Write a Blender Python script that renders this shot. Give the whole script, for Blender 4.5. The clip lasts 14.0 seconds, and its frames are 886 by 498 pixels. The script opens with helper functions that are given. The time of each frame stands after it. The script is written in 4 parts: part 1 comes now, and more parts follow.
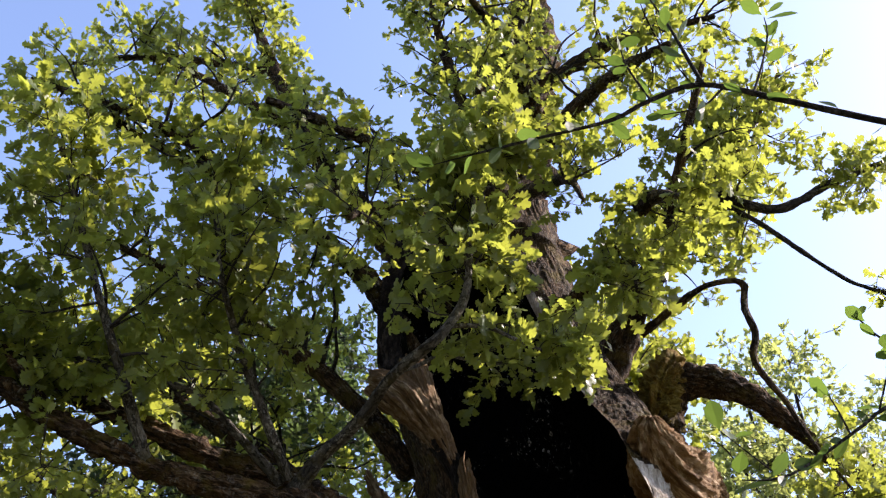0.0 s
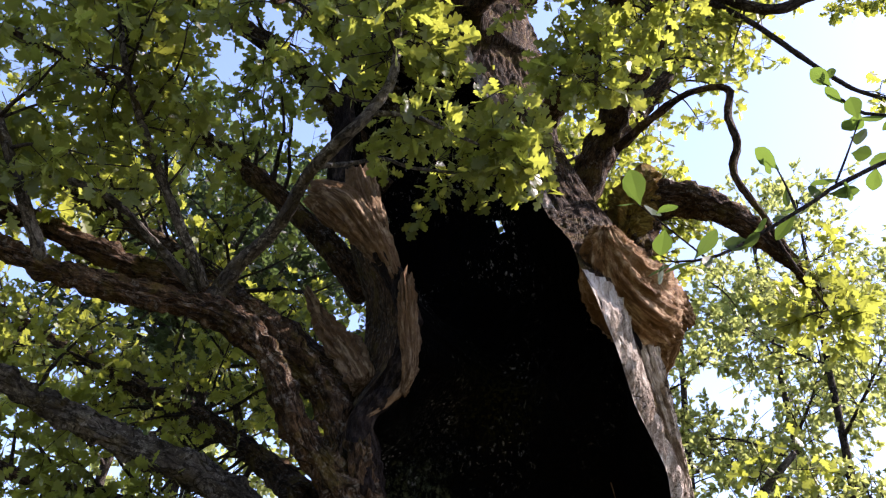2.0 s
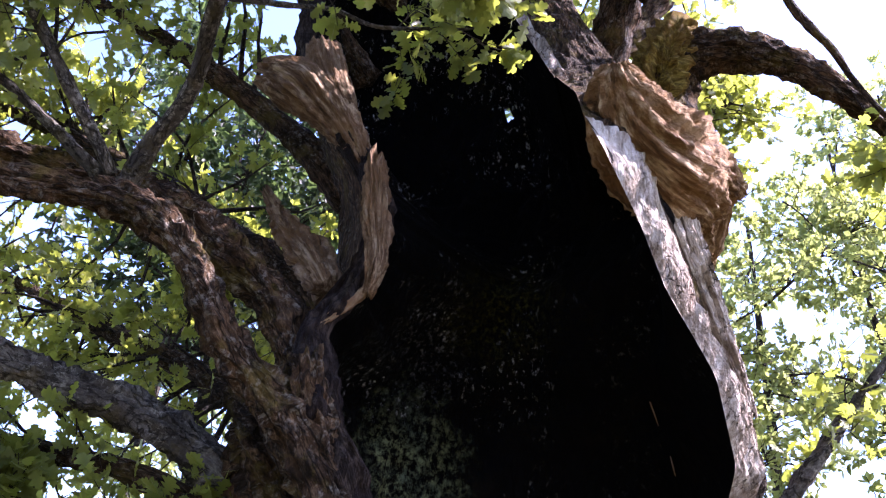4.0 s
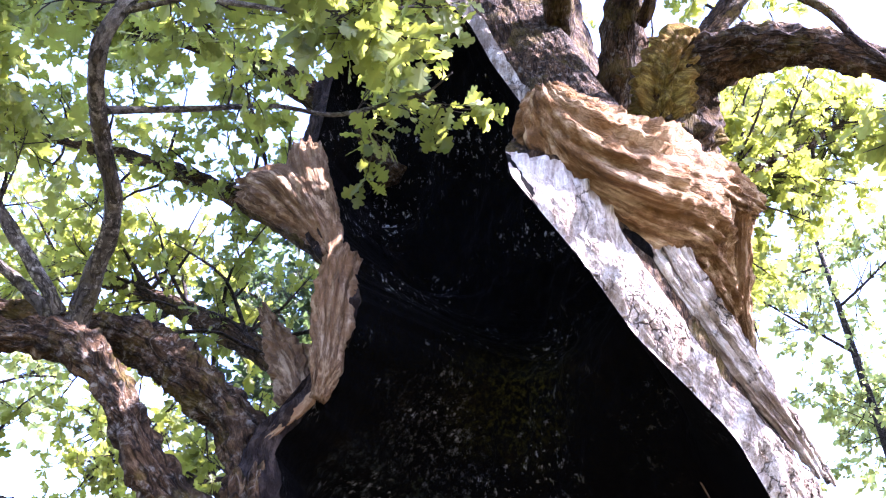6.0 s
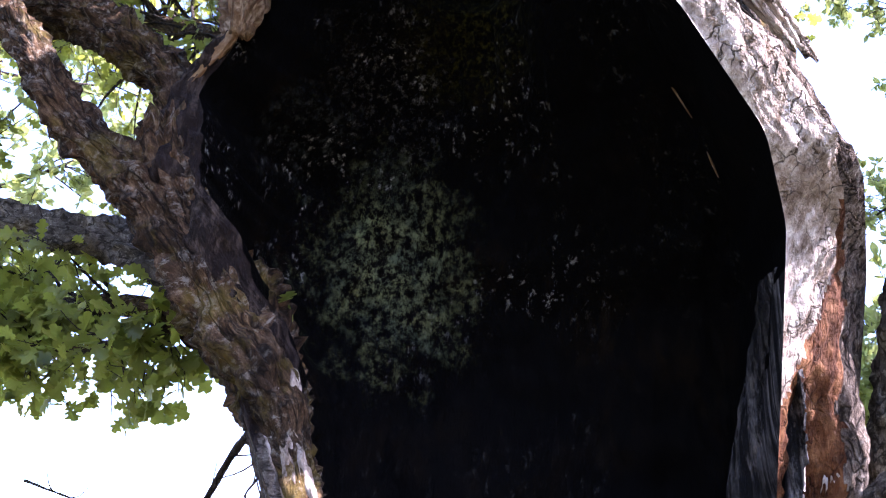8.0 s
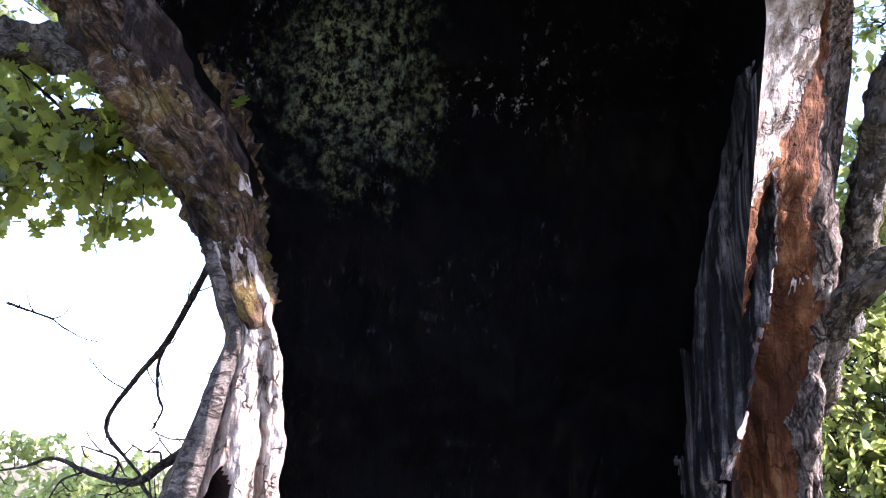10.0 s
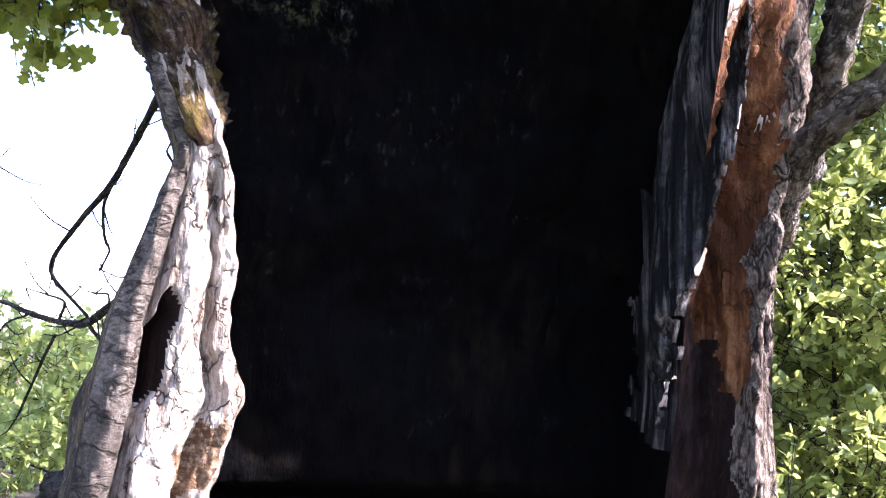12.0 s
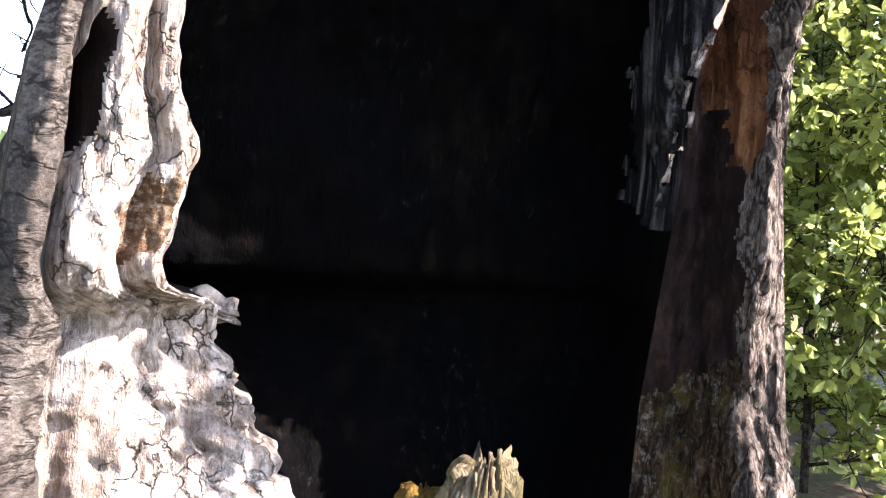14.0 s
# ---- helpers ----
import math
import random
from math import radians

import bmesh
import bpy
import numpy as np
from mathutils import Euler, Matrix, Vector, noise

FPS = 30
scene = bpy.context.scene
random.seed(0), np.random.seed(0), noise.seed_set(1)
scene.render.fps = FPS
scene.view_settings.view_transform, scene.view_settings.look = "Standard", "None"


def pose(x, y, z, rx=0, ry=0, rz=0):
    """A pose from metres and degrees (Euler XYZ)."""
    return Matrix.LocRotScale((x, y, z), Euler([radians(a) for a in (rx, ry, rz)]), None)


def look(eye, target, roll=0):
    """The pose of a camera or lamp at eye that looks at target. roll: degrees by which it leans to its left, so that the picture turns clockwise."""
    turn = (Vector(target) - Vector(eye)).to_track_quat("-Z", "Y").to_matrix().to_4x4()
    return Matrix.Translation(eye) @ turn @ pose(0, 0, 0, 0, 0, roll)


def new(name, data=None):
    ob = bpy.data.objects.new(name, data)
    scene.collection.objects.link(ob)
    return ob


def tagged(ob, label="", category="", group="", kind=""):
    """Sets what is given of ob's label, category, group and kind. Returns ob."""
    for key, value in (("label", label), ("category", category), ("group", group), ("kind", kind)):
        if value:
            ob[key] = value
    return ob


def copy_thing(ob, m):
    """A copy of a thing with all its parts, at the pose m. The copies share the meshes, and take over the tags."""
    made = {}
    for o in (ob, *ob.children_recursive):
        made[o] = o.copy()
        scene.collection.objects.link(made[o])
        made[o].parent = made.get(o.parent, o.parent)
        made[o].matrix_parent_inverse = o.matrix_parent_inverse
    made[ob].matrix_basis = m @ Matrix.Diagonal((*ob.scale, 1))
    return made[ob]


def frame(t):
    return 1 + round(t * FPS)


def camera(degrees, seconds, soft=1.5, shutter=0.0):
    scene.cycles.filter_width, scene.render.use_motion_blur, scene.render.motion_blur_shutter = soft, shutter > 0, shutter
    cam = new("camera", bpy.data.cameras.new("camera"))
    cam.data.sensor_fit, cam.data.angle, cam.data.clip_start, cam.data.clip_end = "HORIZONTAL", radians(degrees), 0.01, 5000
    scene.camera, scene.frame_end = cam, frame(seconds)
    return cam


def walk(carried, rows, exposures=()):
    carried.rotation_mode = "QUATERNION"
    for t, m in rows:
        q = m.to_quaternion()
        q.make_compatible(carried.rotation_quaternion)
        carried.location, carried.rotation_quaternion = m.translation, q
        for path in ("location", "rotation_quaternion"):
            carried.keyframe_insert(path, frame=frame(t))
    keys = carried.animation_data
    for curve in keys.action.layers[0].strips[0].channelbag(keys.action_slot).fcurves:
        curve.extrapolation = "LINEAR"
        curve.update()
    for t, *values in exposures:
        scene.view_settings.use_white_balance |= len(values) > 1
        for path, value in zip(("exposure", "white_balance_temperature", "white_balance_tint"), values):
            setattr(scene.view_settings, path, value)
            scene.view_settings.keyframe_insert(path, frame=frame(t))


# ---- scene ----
import collections
import itertools

cam = camera(52.1, 14.0, soft=1.2)
PATH = [
    (0, (0.582, 0.041, 1.569), (0.428, 1.523, 2.903), 2.4),
    (0.5, (0.672, 0.157, 1.572), (0.525, 1.684, 2.855), 2.8),
    (1, (0.811, 0.321, 1.538), (0.654, 1.896, 2.762), 3.2),
    (1.5, (0.992, 0.541, 1.554), (0.803, 2.158, 2.715), 3.7),
    (2, (1.127, 0.871, 1.662), (0.901, 2.53, 2.757), 4.1),
    (2.5, (1.207, 1.303, 1.648), (0.951, 2.979, 2.71), 4.1),
    (2.7, (1.228, 1.469, 1.687), (0.962, 3.157, 2.726), 4.3),
    (4.8, (1.772, 2.787, 1.889), (1.231, 4.379, 2.974), 3.2),
    (5, (1.863, 2.925, 1.901), (1.276, 4.478, 3.017), 3.6),
    (5.5, (2.171, 3.147, 1.991), (1.455, 4.594, 3.17), 4.1),
    (6, (2.527, 3.299, 2.074), (1.695, 4.627, 3.316), 4.3),
    (6.5, (2.536, 3.614, 1.887), (1.653, 4.912, 3.127), 3.3),
    (7, (2.618, 3.951, 1.764), (1.626, 5.279, 2.883), 3.7),
    (7.5, (2.731, 4.209, 1.692), (1.623, 5.574, 2.645), 3.9),
    (8, (2.828, 4.328, 1.714), (1.649, 5.707, 2.555), 3.4),
    (8.2, (2.866, 4.377, 1.719), (1.664, 5.751, 2.536), 3.2),
    (10.3, (2.816, 4.575, 1.655), (1.577, 6.081, 2.098), 2.5),
    (10.5, (2.812, 4.583, 1.644), (1.574, 6.1, 2.054), 2.5),
    (11, (2.79, 4.614, 1.603), (1.563, 6.155, 1.95), 2.6),
    (11.5, (2.765, 4.645, 1.555), (1.557, 6.211, 1.848), 2.8),
    (12, (2.729, 4.659, 1.528), (1.55, 6.258, 1.762), 3.3),
    (12.5, (2.662, 4.686, 1.48), (1.522, 6.319, 1.669), 3.8),
    (13, (2.56, 4.727, 1.432), (1.463, 6.394, 1.565), 4.4),
    (13.5, (2.422, 4.822, 1.351), (1.364, 6.519, 1.394), 4.4),
    (14, (2.403, 4.924, 1.256), (1.336, 6.613, 1.162), 3.6),
]
EXPOSURES = [(0.0, 1.4, 6500, 24), (1.5, 1.6, 6400, 29), (2.7, 1.65, 6100, 35), (4.8, 3.0, 5550, 44), (5.0, 3.05, 5550, 44), (6.0, 3.65, 5450, 43), (6.5, 3.55, 5450, 42), (7.0, 3.4, 5450, 43), (7.5, 3.2, 5450, 43), (8.2, 3.0, 5600, 40), (10.5, 3.0, 5650, 36), (12.0, 3.05, 5750, 33), (14.0, 2.8, 6050, 25)]
walk(cam, [(t, look(eye, target, roll)) for t, eye, target, roll in PATH], EXPOSURES)

# ---- light ----
SUN_FROM = Vector((1.0, 0.30, 0.88)).normalized()
SUN_ELEV = math.asin(SUN_FROM.z)
world = bpy.data.worlds.new("sky_world")
scene.world = world
world.use_nodes = True
wn = world.node_tree
sky = wn.nodes.new("ShaderNodeTexSky")
sky.sky_type = "NISHITA"
sky.sun_disc = False
sky.sun_elevation = SUN_ELEV
sky.sun_rotation = math.atan2(SUN_FROM.x, SUN_FROM.y)
sky.air_density, sky.dust_density, sky.ozone_density = 1.0, 0.9, 1.3
wn.nodes["Background"].inputs["Strength"].default_value = 0.15
wn.links.new(sky.outputs[0], wn.nodes["Background"].inputs[0])
sun_data = bpy.data.lights.new("sun", "SUN")
sun_data.energy, sun_data.angle, sun_data.color = 5.0, radians(0.5), (1.0, 0.94, 0.84)
sun = new("sun", sun_data)
sun.matrix_world = look(SUN_FROM * 30, (0, 0, 0))


# ---- materials ----
class Nodes:
    """A short way to wire a node material."""

    def __init__(self, name):
        self.mat = bpy.data.materials.new(name)
        self.mat.use_nodes = True
        self.t = self.mat.node_tree
        self.bsdf = self.t.nodes["Principled BSDF"]
        self.pos = self.t.nodes.new("ShaderNodeNewGeometry").outputs["Position"]
        grain = self.t.nodes.new("ShaderNodeAttribute")
        grain.attribute_name = "grain"
        self.grain = grain.outputs["Vector"]

    def add(self, kind, **inputs):
        n = self.t.nodes.new(kind)
        for k, v in inputs.items():
            self.put(n.inputs[k], v)
        return n

    def put(self, socket, v):
        if isinstance(v, bpy.types.NodeSocket):
            self.t.links.new(v, socket)
        else:
            socket.default_value = v

    def stretch(self, x, y, z):
        m = self.add("ShaderNodeMapping", Vector=self.grain)
        m.inputs["Scale"].default_value = (x, y, z)
        return m.outputs[0]

    def noise(self, vec, scale, detail=5.0, rough=0.6):
        n = self.add("ShaderNodeTexNoise", Vector=vec, Scale=scale, Detail=detail, Roughness=rough)
        return n.outputs["Fac"]

    def ramp(self, fac, stops):
        n = self.add("ShaderNodeValToRGB", Fac=fac)
        e = n.color_ramp.elements
        while len(e) < len(stops):
            e.new(0.5)
        for el, (p, c) in zip(e, stops):
            el.position = p
            el.color = (*c, 1) if len(c) == 3 else c
        return n.outputs[0]

    def mix(self, fac, a, b, how="MIX"):
        n = self.t.nodes.new("ShaderNodeMixRGB")
        n.blend_type = how
        self.put(n.inputs[0], fac)
        self.put(n.inputs[1], a if isinstance(a, bpy.types.NodeSocket) else (*a, 1))
        self.put(n.inputs[2], b if isinstance(b, bpy.types.NodeSocket) else (*b, 1))
        return n.outputs[0]

    def math(self, op, a, b=0.0):
        n = self.t.nodes.new("ShaderNodeMath")
        n.operation = op
        self.put(n.inputs[0], a)
        self.put(n.inputs[1], b)
        return n.outputs[0]

    def bump(self, height, distance, strength=1.0, under=None):
        n = self.add("ShaderNodeBump", Height=height, Distance=distance, Strength=strength)
        if under is not None:
            self.put(n.inputs["Normal"], under)
        return n.outputs[0]

    def done(self, colour, rough, normal=None):
        self.put(self.bsdf.inputs["Base Color"], colour if isinstance(colour, bpy.types.NodeSocket) else (*colour, 1))
        self.put(self.bsdf.inputs["Roughness"], rough)
        self.put(self.bsdf.inputs["Specular IOR Level"], 0.12)
        if normal is not None:
            self.put(self.bsdf.inputs["Normal"], normal)
        return self.mat


def bark_material(name, dark, mid, pale, moss=0.0, squeeze=0.35, scale=16.0, lichen=0.5, blocks=False, depth=0.85):
    """Fissured bark: plates between dark cracks, with pale lichen and yellow-brown moss."""
    n = Nodes(name)
    v = n.stretch(1, 1, squeeze)
    wob = n.add("ShaderNodeTexNoise", Vector=v, Scale=9.0, Detail=4.0)
    bent = n.add("ShaderNodeVectorMath")
    bent.operation = "MULTIPLY_ADD"
    n.put(bent.inputs[0], wob.outputs["Color"])
    bent.inputs[1].default_value = (0.10, 0.10, 0.10)
    n.put(bent.inputs[2], v)
    if blocks:
        cells = n.add("ShaderNodeTexVoronoi", Vector=bent.outputs[0], Scale=scale)
        cells.feature = "DISTANCE_TO_EDGE"
        crack = n.ramp(cells.outputs["Distance"], [(0.0, (0, 0, 0)), (0.09, (1, 1, 1))])
    else:
        near = n.math("ABSOLUTE", n.math("SUBTRACT", n.noise(bent.outputs[0], scale, 3.0, 0.55), 0.5))
        crack = n.ramp(near, [(0.0, (0, 0, 0)), (0.055, (1, 1, 1))])
    grain = n.noise(v, 48.0, 8.0, 0.8)
    patch = n.noise(n.grain, 4.0, 7.0, 0.7)
    col = n.ramp(grain, [(0.34, dark), (0.5, mid), (0.68, pale)])
    col = n.mix(n.ramp(n.noise(n.grain, 2.3, 5.0, 0.65), [(0.42, (0, 0, 0)), (0.6, (0.75, 0.75, 0.75))]), col, dark)
    if lichen:
        spots = n.math("MULTIPLY", n.ramp(n.noise(n.grain, 30.0, 6.0, 0.75), [(0.52, (0, 0, 0)), (0.60, (lichen, lichen, lichen))]), n.ramp(patch, [(0.42, (0, 0, 0)), (0.56, (1, 1, 1))]))
        col = n.mix(spots, col, (0.36, 0.34, 0.28))
    col = n.mix(n.math("MULTIPLY", n.math("SUBTRACT", 1.0, crack), depth), col, tuple(c * 0.35 for c in dark))
    if moss:
        spot = n.ramp(n.noise(n.pos, 5.0, 7.0, 0.7), [(0.52, (0, 0, 0)), (0.62, (moss, moss, moss))])
        col = n.mix(spot, col, (0.12, 0.09, 0.014))
    h = n.math("ADD", n.math("MULTIPLY", crack, 0.6), grain)
    return n.done(col, 0.9, n.bump(h, 0.03))


def wood_material(name, dark, mid, pale, stain, squeeze=0.12, scale=30.0, cracks=0.0, blotch=0.8):
    """Bare, weathered wood with grain that runs up the stem, worm holes, stains and drying cracks."""
    n = Nodes(name)
    v = n.stretch(1, 1, squeeze)
    grain = n.noise(v, scale, 8.0, 0.65)
    fine = n.noise(v, scale * 4, 4.0, 0.6)
    patch = n.noise(n.pos, 2.6, 6.0, 0.7)
    col = n.ramp(grain, [(0.3, dark), (0.48, mid), (0.62, pale)])
    col = n.mix(n.ramp(patch, [(0.44, (0, 0, 0)), (0.58, (blotch, blotch, blotch))]), col, stain)
    col = n.mix(n.math("MULTIPLY", n.ramp(n.noise(n.pos, 11.0, 8.0, 0.8), [(0.51, (0, 0, 0)), (0.62, (0.8, 0.8, 0.8))]), blotch), col, tuple(c * 0.5 for c in stain))
    pits = n.add("ShaderNodeTexVoronoi", Vector=n.pos, Scale=55.0).outputs["Distance"]
    pit = n.ramp(pits, [(0.07, (0.25, 0.25, 0.25)), (0.14, (1, 1, 1))])
    few = n.ramp(n.noise(n.pos, 7.0, 3.0, 0.6), [(0.45, (1, 1, 1)), (0.55, (0, 0, 0))])
    pit = n.mix(few, pit, (1, 1, 1))
    col = n.mix(1.0, col, pit, "MULTIPLY")
    h = n.math("ADD", grain, n.math("MULTIPLY", fine, 0.35))
    h = n.math("ADD", h, n.math("MULTIPLY", pit, 0.5))
    if cracks:
        wob = n.add("ShaderNodeTexNoise", Vector=n.pos, Scale=14.0, Detail=5.0)
        bent = n.add("ShaderNodeVectorMath")
        bent.operation = "MULTIPLY_ADD"
        n.put(bent.inputs[0], wob.outputs["Color"])
        bent.inputs[1].default_value = (0.09, 0.09, 0.09)
        n.put(bent.inputs[2], n.stretch(1, 1, 0.6))
        cells = n.add("ShaderNodeTexVoronoi", Vector=bent.outputs[0], Scale=13.0)
        cells.feature = "DISTANCE_TO_EDGE"
        line = n.ramp(cells.outputs["Distance"], [(0.0, (0, 0, 0)), (0.05, (1, 1, 1))])
        where = n.ramp(n.noise(n.pos, 4.0, 4.0, 0.6), [(0.46, (0, 0, 0)), (0.56, (cracks, cracks, cracks))])
        gap = n.math("MULTIPLY", n.math("SUBTRACT", 1.0, line), where)
        col = n.mix(gap, col, tuple(c * 0.3 for c in dark))
        h = n.math("SUBTRACT", h, n.math("MULTIPLY", gap, 0.8))
    lumps = n.bump(n.noise(n.grain, 9.0, 6.0, 0.65), 0.05, 0.8)
    return n.done(col, 0.85, n.bump(h, 0.02, 1.0, lumps))


def char_material():
    """Burnt inner wood: black, with the hollow's shade put into the colour too, flecked with pale lichen and one broad
    grey-green growth.
    """
    n = Nodes("charred_shaded_wood")
    v = n.stretch(1, 1, 0.35)
    grain = n.noise(v, 26.0, 8.0, 0.7)
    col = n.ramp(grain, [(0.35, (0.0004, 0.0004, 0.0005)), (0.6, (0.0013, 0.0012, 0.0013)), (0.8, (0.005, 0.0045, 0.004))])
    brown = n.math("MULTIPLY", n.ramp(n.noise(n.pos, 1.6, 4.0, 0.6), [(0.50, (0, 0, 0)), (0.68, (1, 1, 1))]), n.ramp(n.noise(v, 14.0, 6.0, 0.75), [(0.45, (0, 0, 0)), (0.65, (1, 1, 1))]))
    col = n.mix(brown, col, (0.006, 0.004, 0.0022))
    fleck = n.noise(n.stretch(1, 1, 0.6), 27.0, 5.0, 0.75)
    area = n.noise(n.pos, 2.3, 3.0, 0.5)
    some = n.math("MULTIPLY", n.ramp(fleck, [(0.585, (0, 0, 0)), (0.66, (1, 1, 1))]), n.ramp(area, [(0.47, (0, 0, 0)), (0.6, (0.8, 0.8, 0.8))]))
    # Flecks fade low down and to the right: shade put into the colour.
    height = n.add("ShaderNodeSeparateXYZ", Vector=n.pos).outputs["Z"]
    some = n.math("MULTIPLY", some, n.ramp(n.math("DIVIDE", height, 8.0), [(0.33, (0.03, 0.03, 0.03)), (0.52, (1, 1, 1))]))
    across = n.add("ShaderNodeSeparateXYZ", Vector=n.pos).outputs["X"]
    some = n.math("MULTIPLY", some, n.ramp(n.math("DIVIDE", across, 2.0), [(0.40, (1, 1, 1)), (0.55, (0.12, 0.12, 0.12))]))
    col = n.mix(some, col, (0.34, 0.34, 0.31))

    def growth(place, stretch, edge, grain_scale, low, high):
        """A ragged patch of growth round a place on the wall."""
        gap = n.add("ShaderNodeVectorMath")
        gap.operation = "SUBTRACT"
        n.put(gap.inputs[0], n.pos)
        gap.inputs[1].default_value = place
        size = n.add("ShaderNodeVectorMath")
        size.operation = "MULTIPLY"
        n.put(size.inputs[0], gap.outputs[0])
        size.inputs[1].default_value = stretch
        far = n.add("ShaderNodeVectorMath")
        far.operation = "LENGTH"
        n.put(far.inputs[0], size.outputs[0])
        rag = n.math("ADD", far.outputs["Value"], n.math("MULTIPLY", n.noise(n.pos, 5.5, 8.0, 0.8), edge))
        body = n.ramp(n.math("MULTIPLY", rag, 0.4), [(0.50, (1, 1, 1)), (0.86, (0, 0, 0))])
        return n.math("MULTIPLY", body, n.ramp(n.noise(n.stretch(1, 1, 0.8), grain_scale, 7.0, 0.8), [(low, (0, 0, 0)), (high, (1, 1, 1))]))

    hue = n.ramp(n.noise(n.pos, 6.0, 4.0, 0.6), [(0.4, (0.060, 0.075, 0.045)), (0.6, (0.13, 0.145, 0.065))])
    col = n.mix(growth((0.24, 7.0, 3.36), (2.7, 1.6, 1.9), 2.2, 22.0, 0.47, 0.60), col, hue)
    col = n.mix(growth((0.36, 6.85, 4.15), (3.4, 2.0, 2.2), 2.2, 30.0, 0.54, 0.66), col, (0.075, 0.075, 0.07))
    col = n.mix(growth((0.77, 7.15, 4.35), (2.8, 2.0, 3.4), 1.6, 34.0, 0.48, 0.66), col, (0.030, 0.028, 0.006))
    col = n.mix(growth((0.15, 6.6, 3.75), (4.0, 3.0, 2.6), 2.4, 18.0, 0.50, 0.66), col, (0.07, 0.08, 0.075))
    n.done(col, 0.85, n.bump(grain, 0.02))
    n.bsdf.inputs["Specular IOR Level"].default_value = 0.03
    return n.mat


def leaf_material(name, low, high, through_it, gloss=0.35):
    n = Nodes(name)
    rnd = n.t.nodes.new("ShaderNodeNewGeometry").outputs["Random Per Island"]
    col = n.ramp(rnd, [(0.0, low), (0.7, high), (1.0, tuple(min(1, c * 1.5) for c in high))])
    spots = n.noise(n.pos, 40.0, 3.0, 0.6)
    col = n.mix(n.math("MULTIPLY", spots, 0.35), col, tuple(c * 0.6 for c in low))
    n.done(col, 0.45)
    n.bsdf.inputs["Specular IOR Level"].default_value = gloss
    tr = n.add("ShaderNodeBsdfTranslucent", Color=(*through_it, 1))
    mixed = n.add("ShaderNodeMixShader", Fac=0.45)
    n.t.links.new(n.bsdf.outputs[0], mixed.inputs[1])
    n.t.links.new(tr.outputs[0], mixed.inputs[2])
    n.t.links.new(mixed.outputs[0], n.t.nodes["Material Output"].inputs[0])
    return n.mat


BARK = bark_material("oak_bark", (0.010, 0.006, 0.003), (0.060, 0.033, 0.015), (0.23, 0.150, 0.080), 0.45, 0.30, 16.0, 0.40)
BLOCK = bark_material("block_bark", (0.020, 0.013, 0.009), (0.14, 0.105, 0.078), (0.42, 0.36, 0.29), 0.0, 0.42, 13.0, 0.3, False, 0.95)
BARK_GREY = bark_material("grey_bark", (0.035, 0.030, 0.025), (0.13, 0.115, 0.095), (0.28, 0.26, 0.22), 0.3, 0.5, 16.0, 0.7)
BARK_DARK = bark_material("dark_bark", (0.02, 0.016, 0.013), (0.06, 0.048, 0.038), (0.12, 0.10, 0.08), 0.0, 0.6, 22.0, 0.25)
RIM_PALE = wood_material("weathered_wood", (0.06, 0.04, 0.025), (0.34, 0.29, 0.235), (0.56, 0.51, 0.44), (0.14, 0.095, 0.062), 0.14, 26.0, 0.9, 0.65)
# Near-black wood colour that stands for shade in the cleft and low heartwood.
SHADED_WOOD = wood_material("shaded_wood", (0.003, 0.002, 0.0015), (0.012, 0.006, 0.004), (0.035, 0.018, 0.012), (0.010, 0.005, 0.004), 0.2, 20.0)
RIM_BROWN = wood_material("brown_wood", (0.020, 0.007, 0.003), (0.085, 0.031, 0.011), (0.18, 0.085, 0.035), (0.045, 0.017, 0.007), 0.05, 17.0, 0.5)
BURL = wood_material("burl_wood", (0.014, 0.007, 0.003), (0.13, 0.070, 0.028), (0.40, 0.29, 0.17), (0.15, 0.075, 0.022), 0.10, 26.0, 0.0, 0.7)
STRIP = bark_material("strip_bark", (0.045, 0.034, 0.026), (0.17, 0.14, 0.11), (0.34, 0.30, 0.25), 0.0, 2.6, 6.0, 0.3, False, 0.85)
# Grey inner wood, darkened nearly to black in its colour for shade.
GREY_SHADED = wood_material("grey_shaded_wood", (0.002, 0.002, 0.0025), (0.0055, 0.0055, 0.006), (0.15, 0.14, 0.13), (0.004, 0.004, 0.004), 0.04, 24.0)
# Torn wood of the upper left lip, its shade put into the colour.
TORN_SHADED = wood_material("torn_shaded_wood", (0.003, 0.002, 0.0015), (0.010, 0.006, 0.004), (0.065, 0.048, 0.036), (0.010, 0.006, 0.005), 0.25, 26.0)
SLAB = wood_material("fibrous_wood", (0.012, 0.007, 0.004), (0.13, 0.078, 0.040), (0.36, 0.27, 0.17), (0.15, 0.085, 0.038), 0.08, 34.0)
FIBRE = wood_material("rotten_fibre", (0.02, 0.010, 0.005), (0.14, 0.085, 0.045), (0.42, 0.34, 0.24), (0.10, 0.055, 0.027), 1.6, 30.0)
MOSS = wood_material("moss", (0.03, 0.022, 0.004), (0.13, 0.09, 0.014), (0.26, 0.20, 0.04), (0.16, 0.085, 0.015), 1.0, 60.0)
STUB = wood_material("mossy_stub", (0.03, 0.019, 0.010), (0.17, 0.120, 0.070), (0.40, 0.32, 0.22), (0.12, 0.095, 0.04), 0.12, 36.0)
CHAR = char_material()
LEAF = leaf_material("oak_leaf", (0.016, 0.034, 0.009), (0.12, 0.145, 0.032), (0.42, 0.46, 0.058))
LEAF_FAR = leaf_material("hornbeam_leaf", (0.06, 0.09, 0.028), (0.18, 0.22, 0.065), (0.47, 0.52, 0.14))
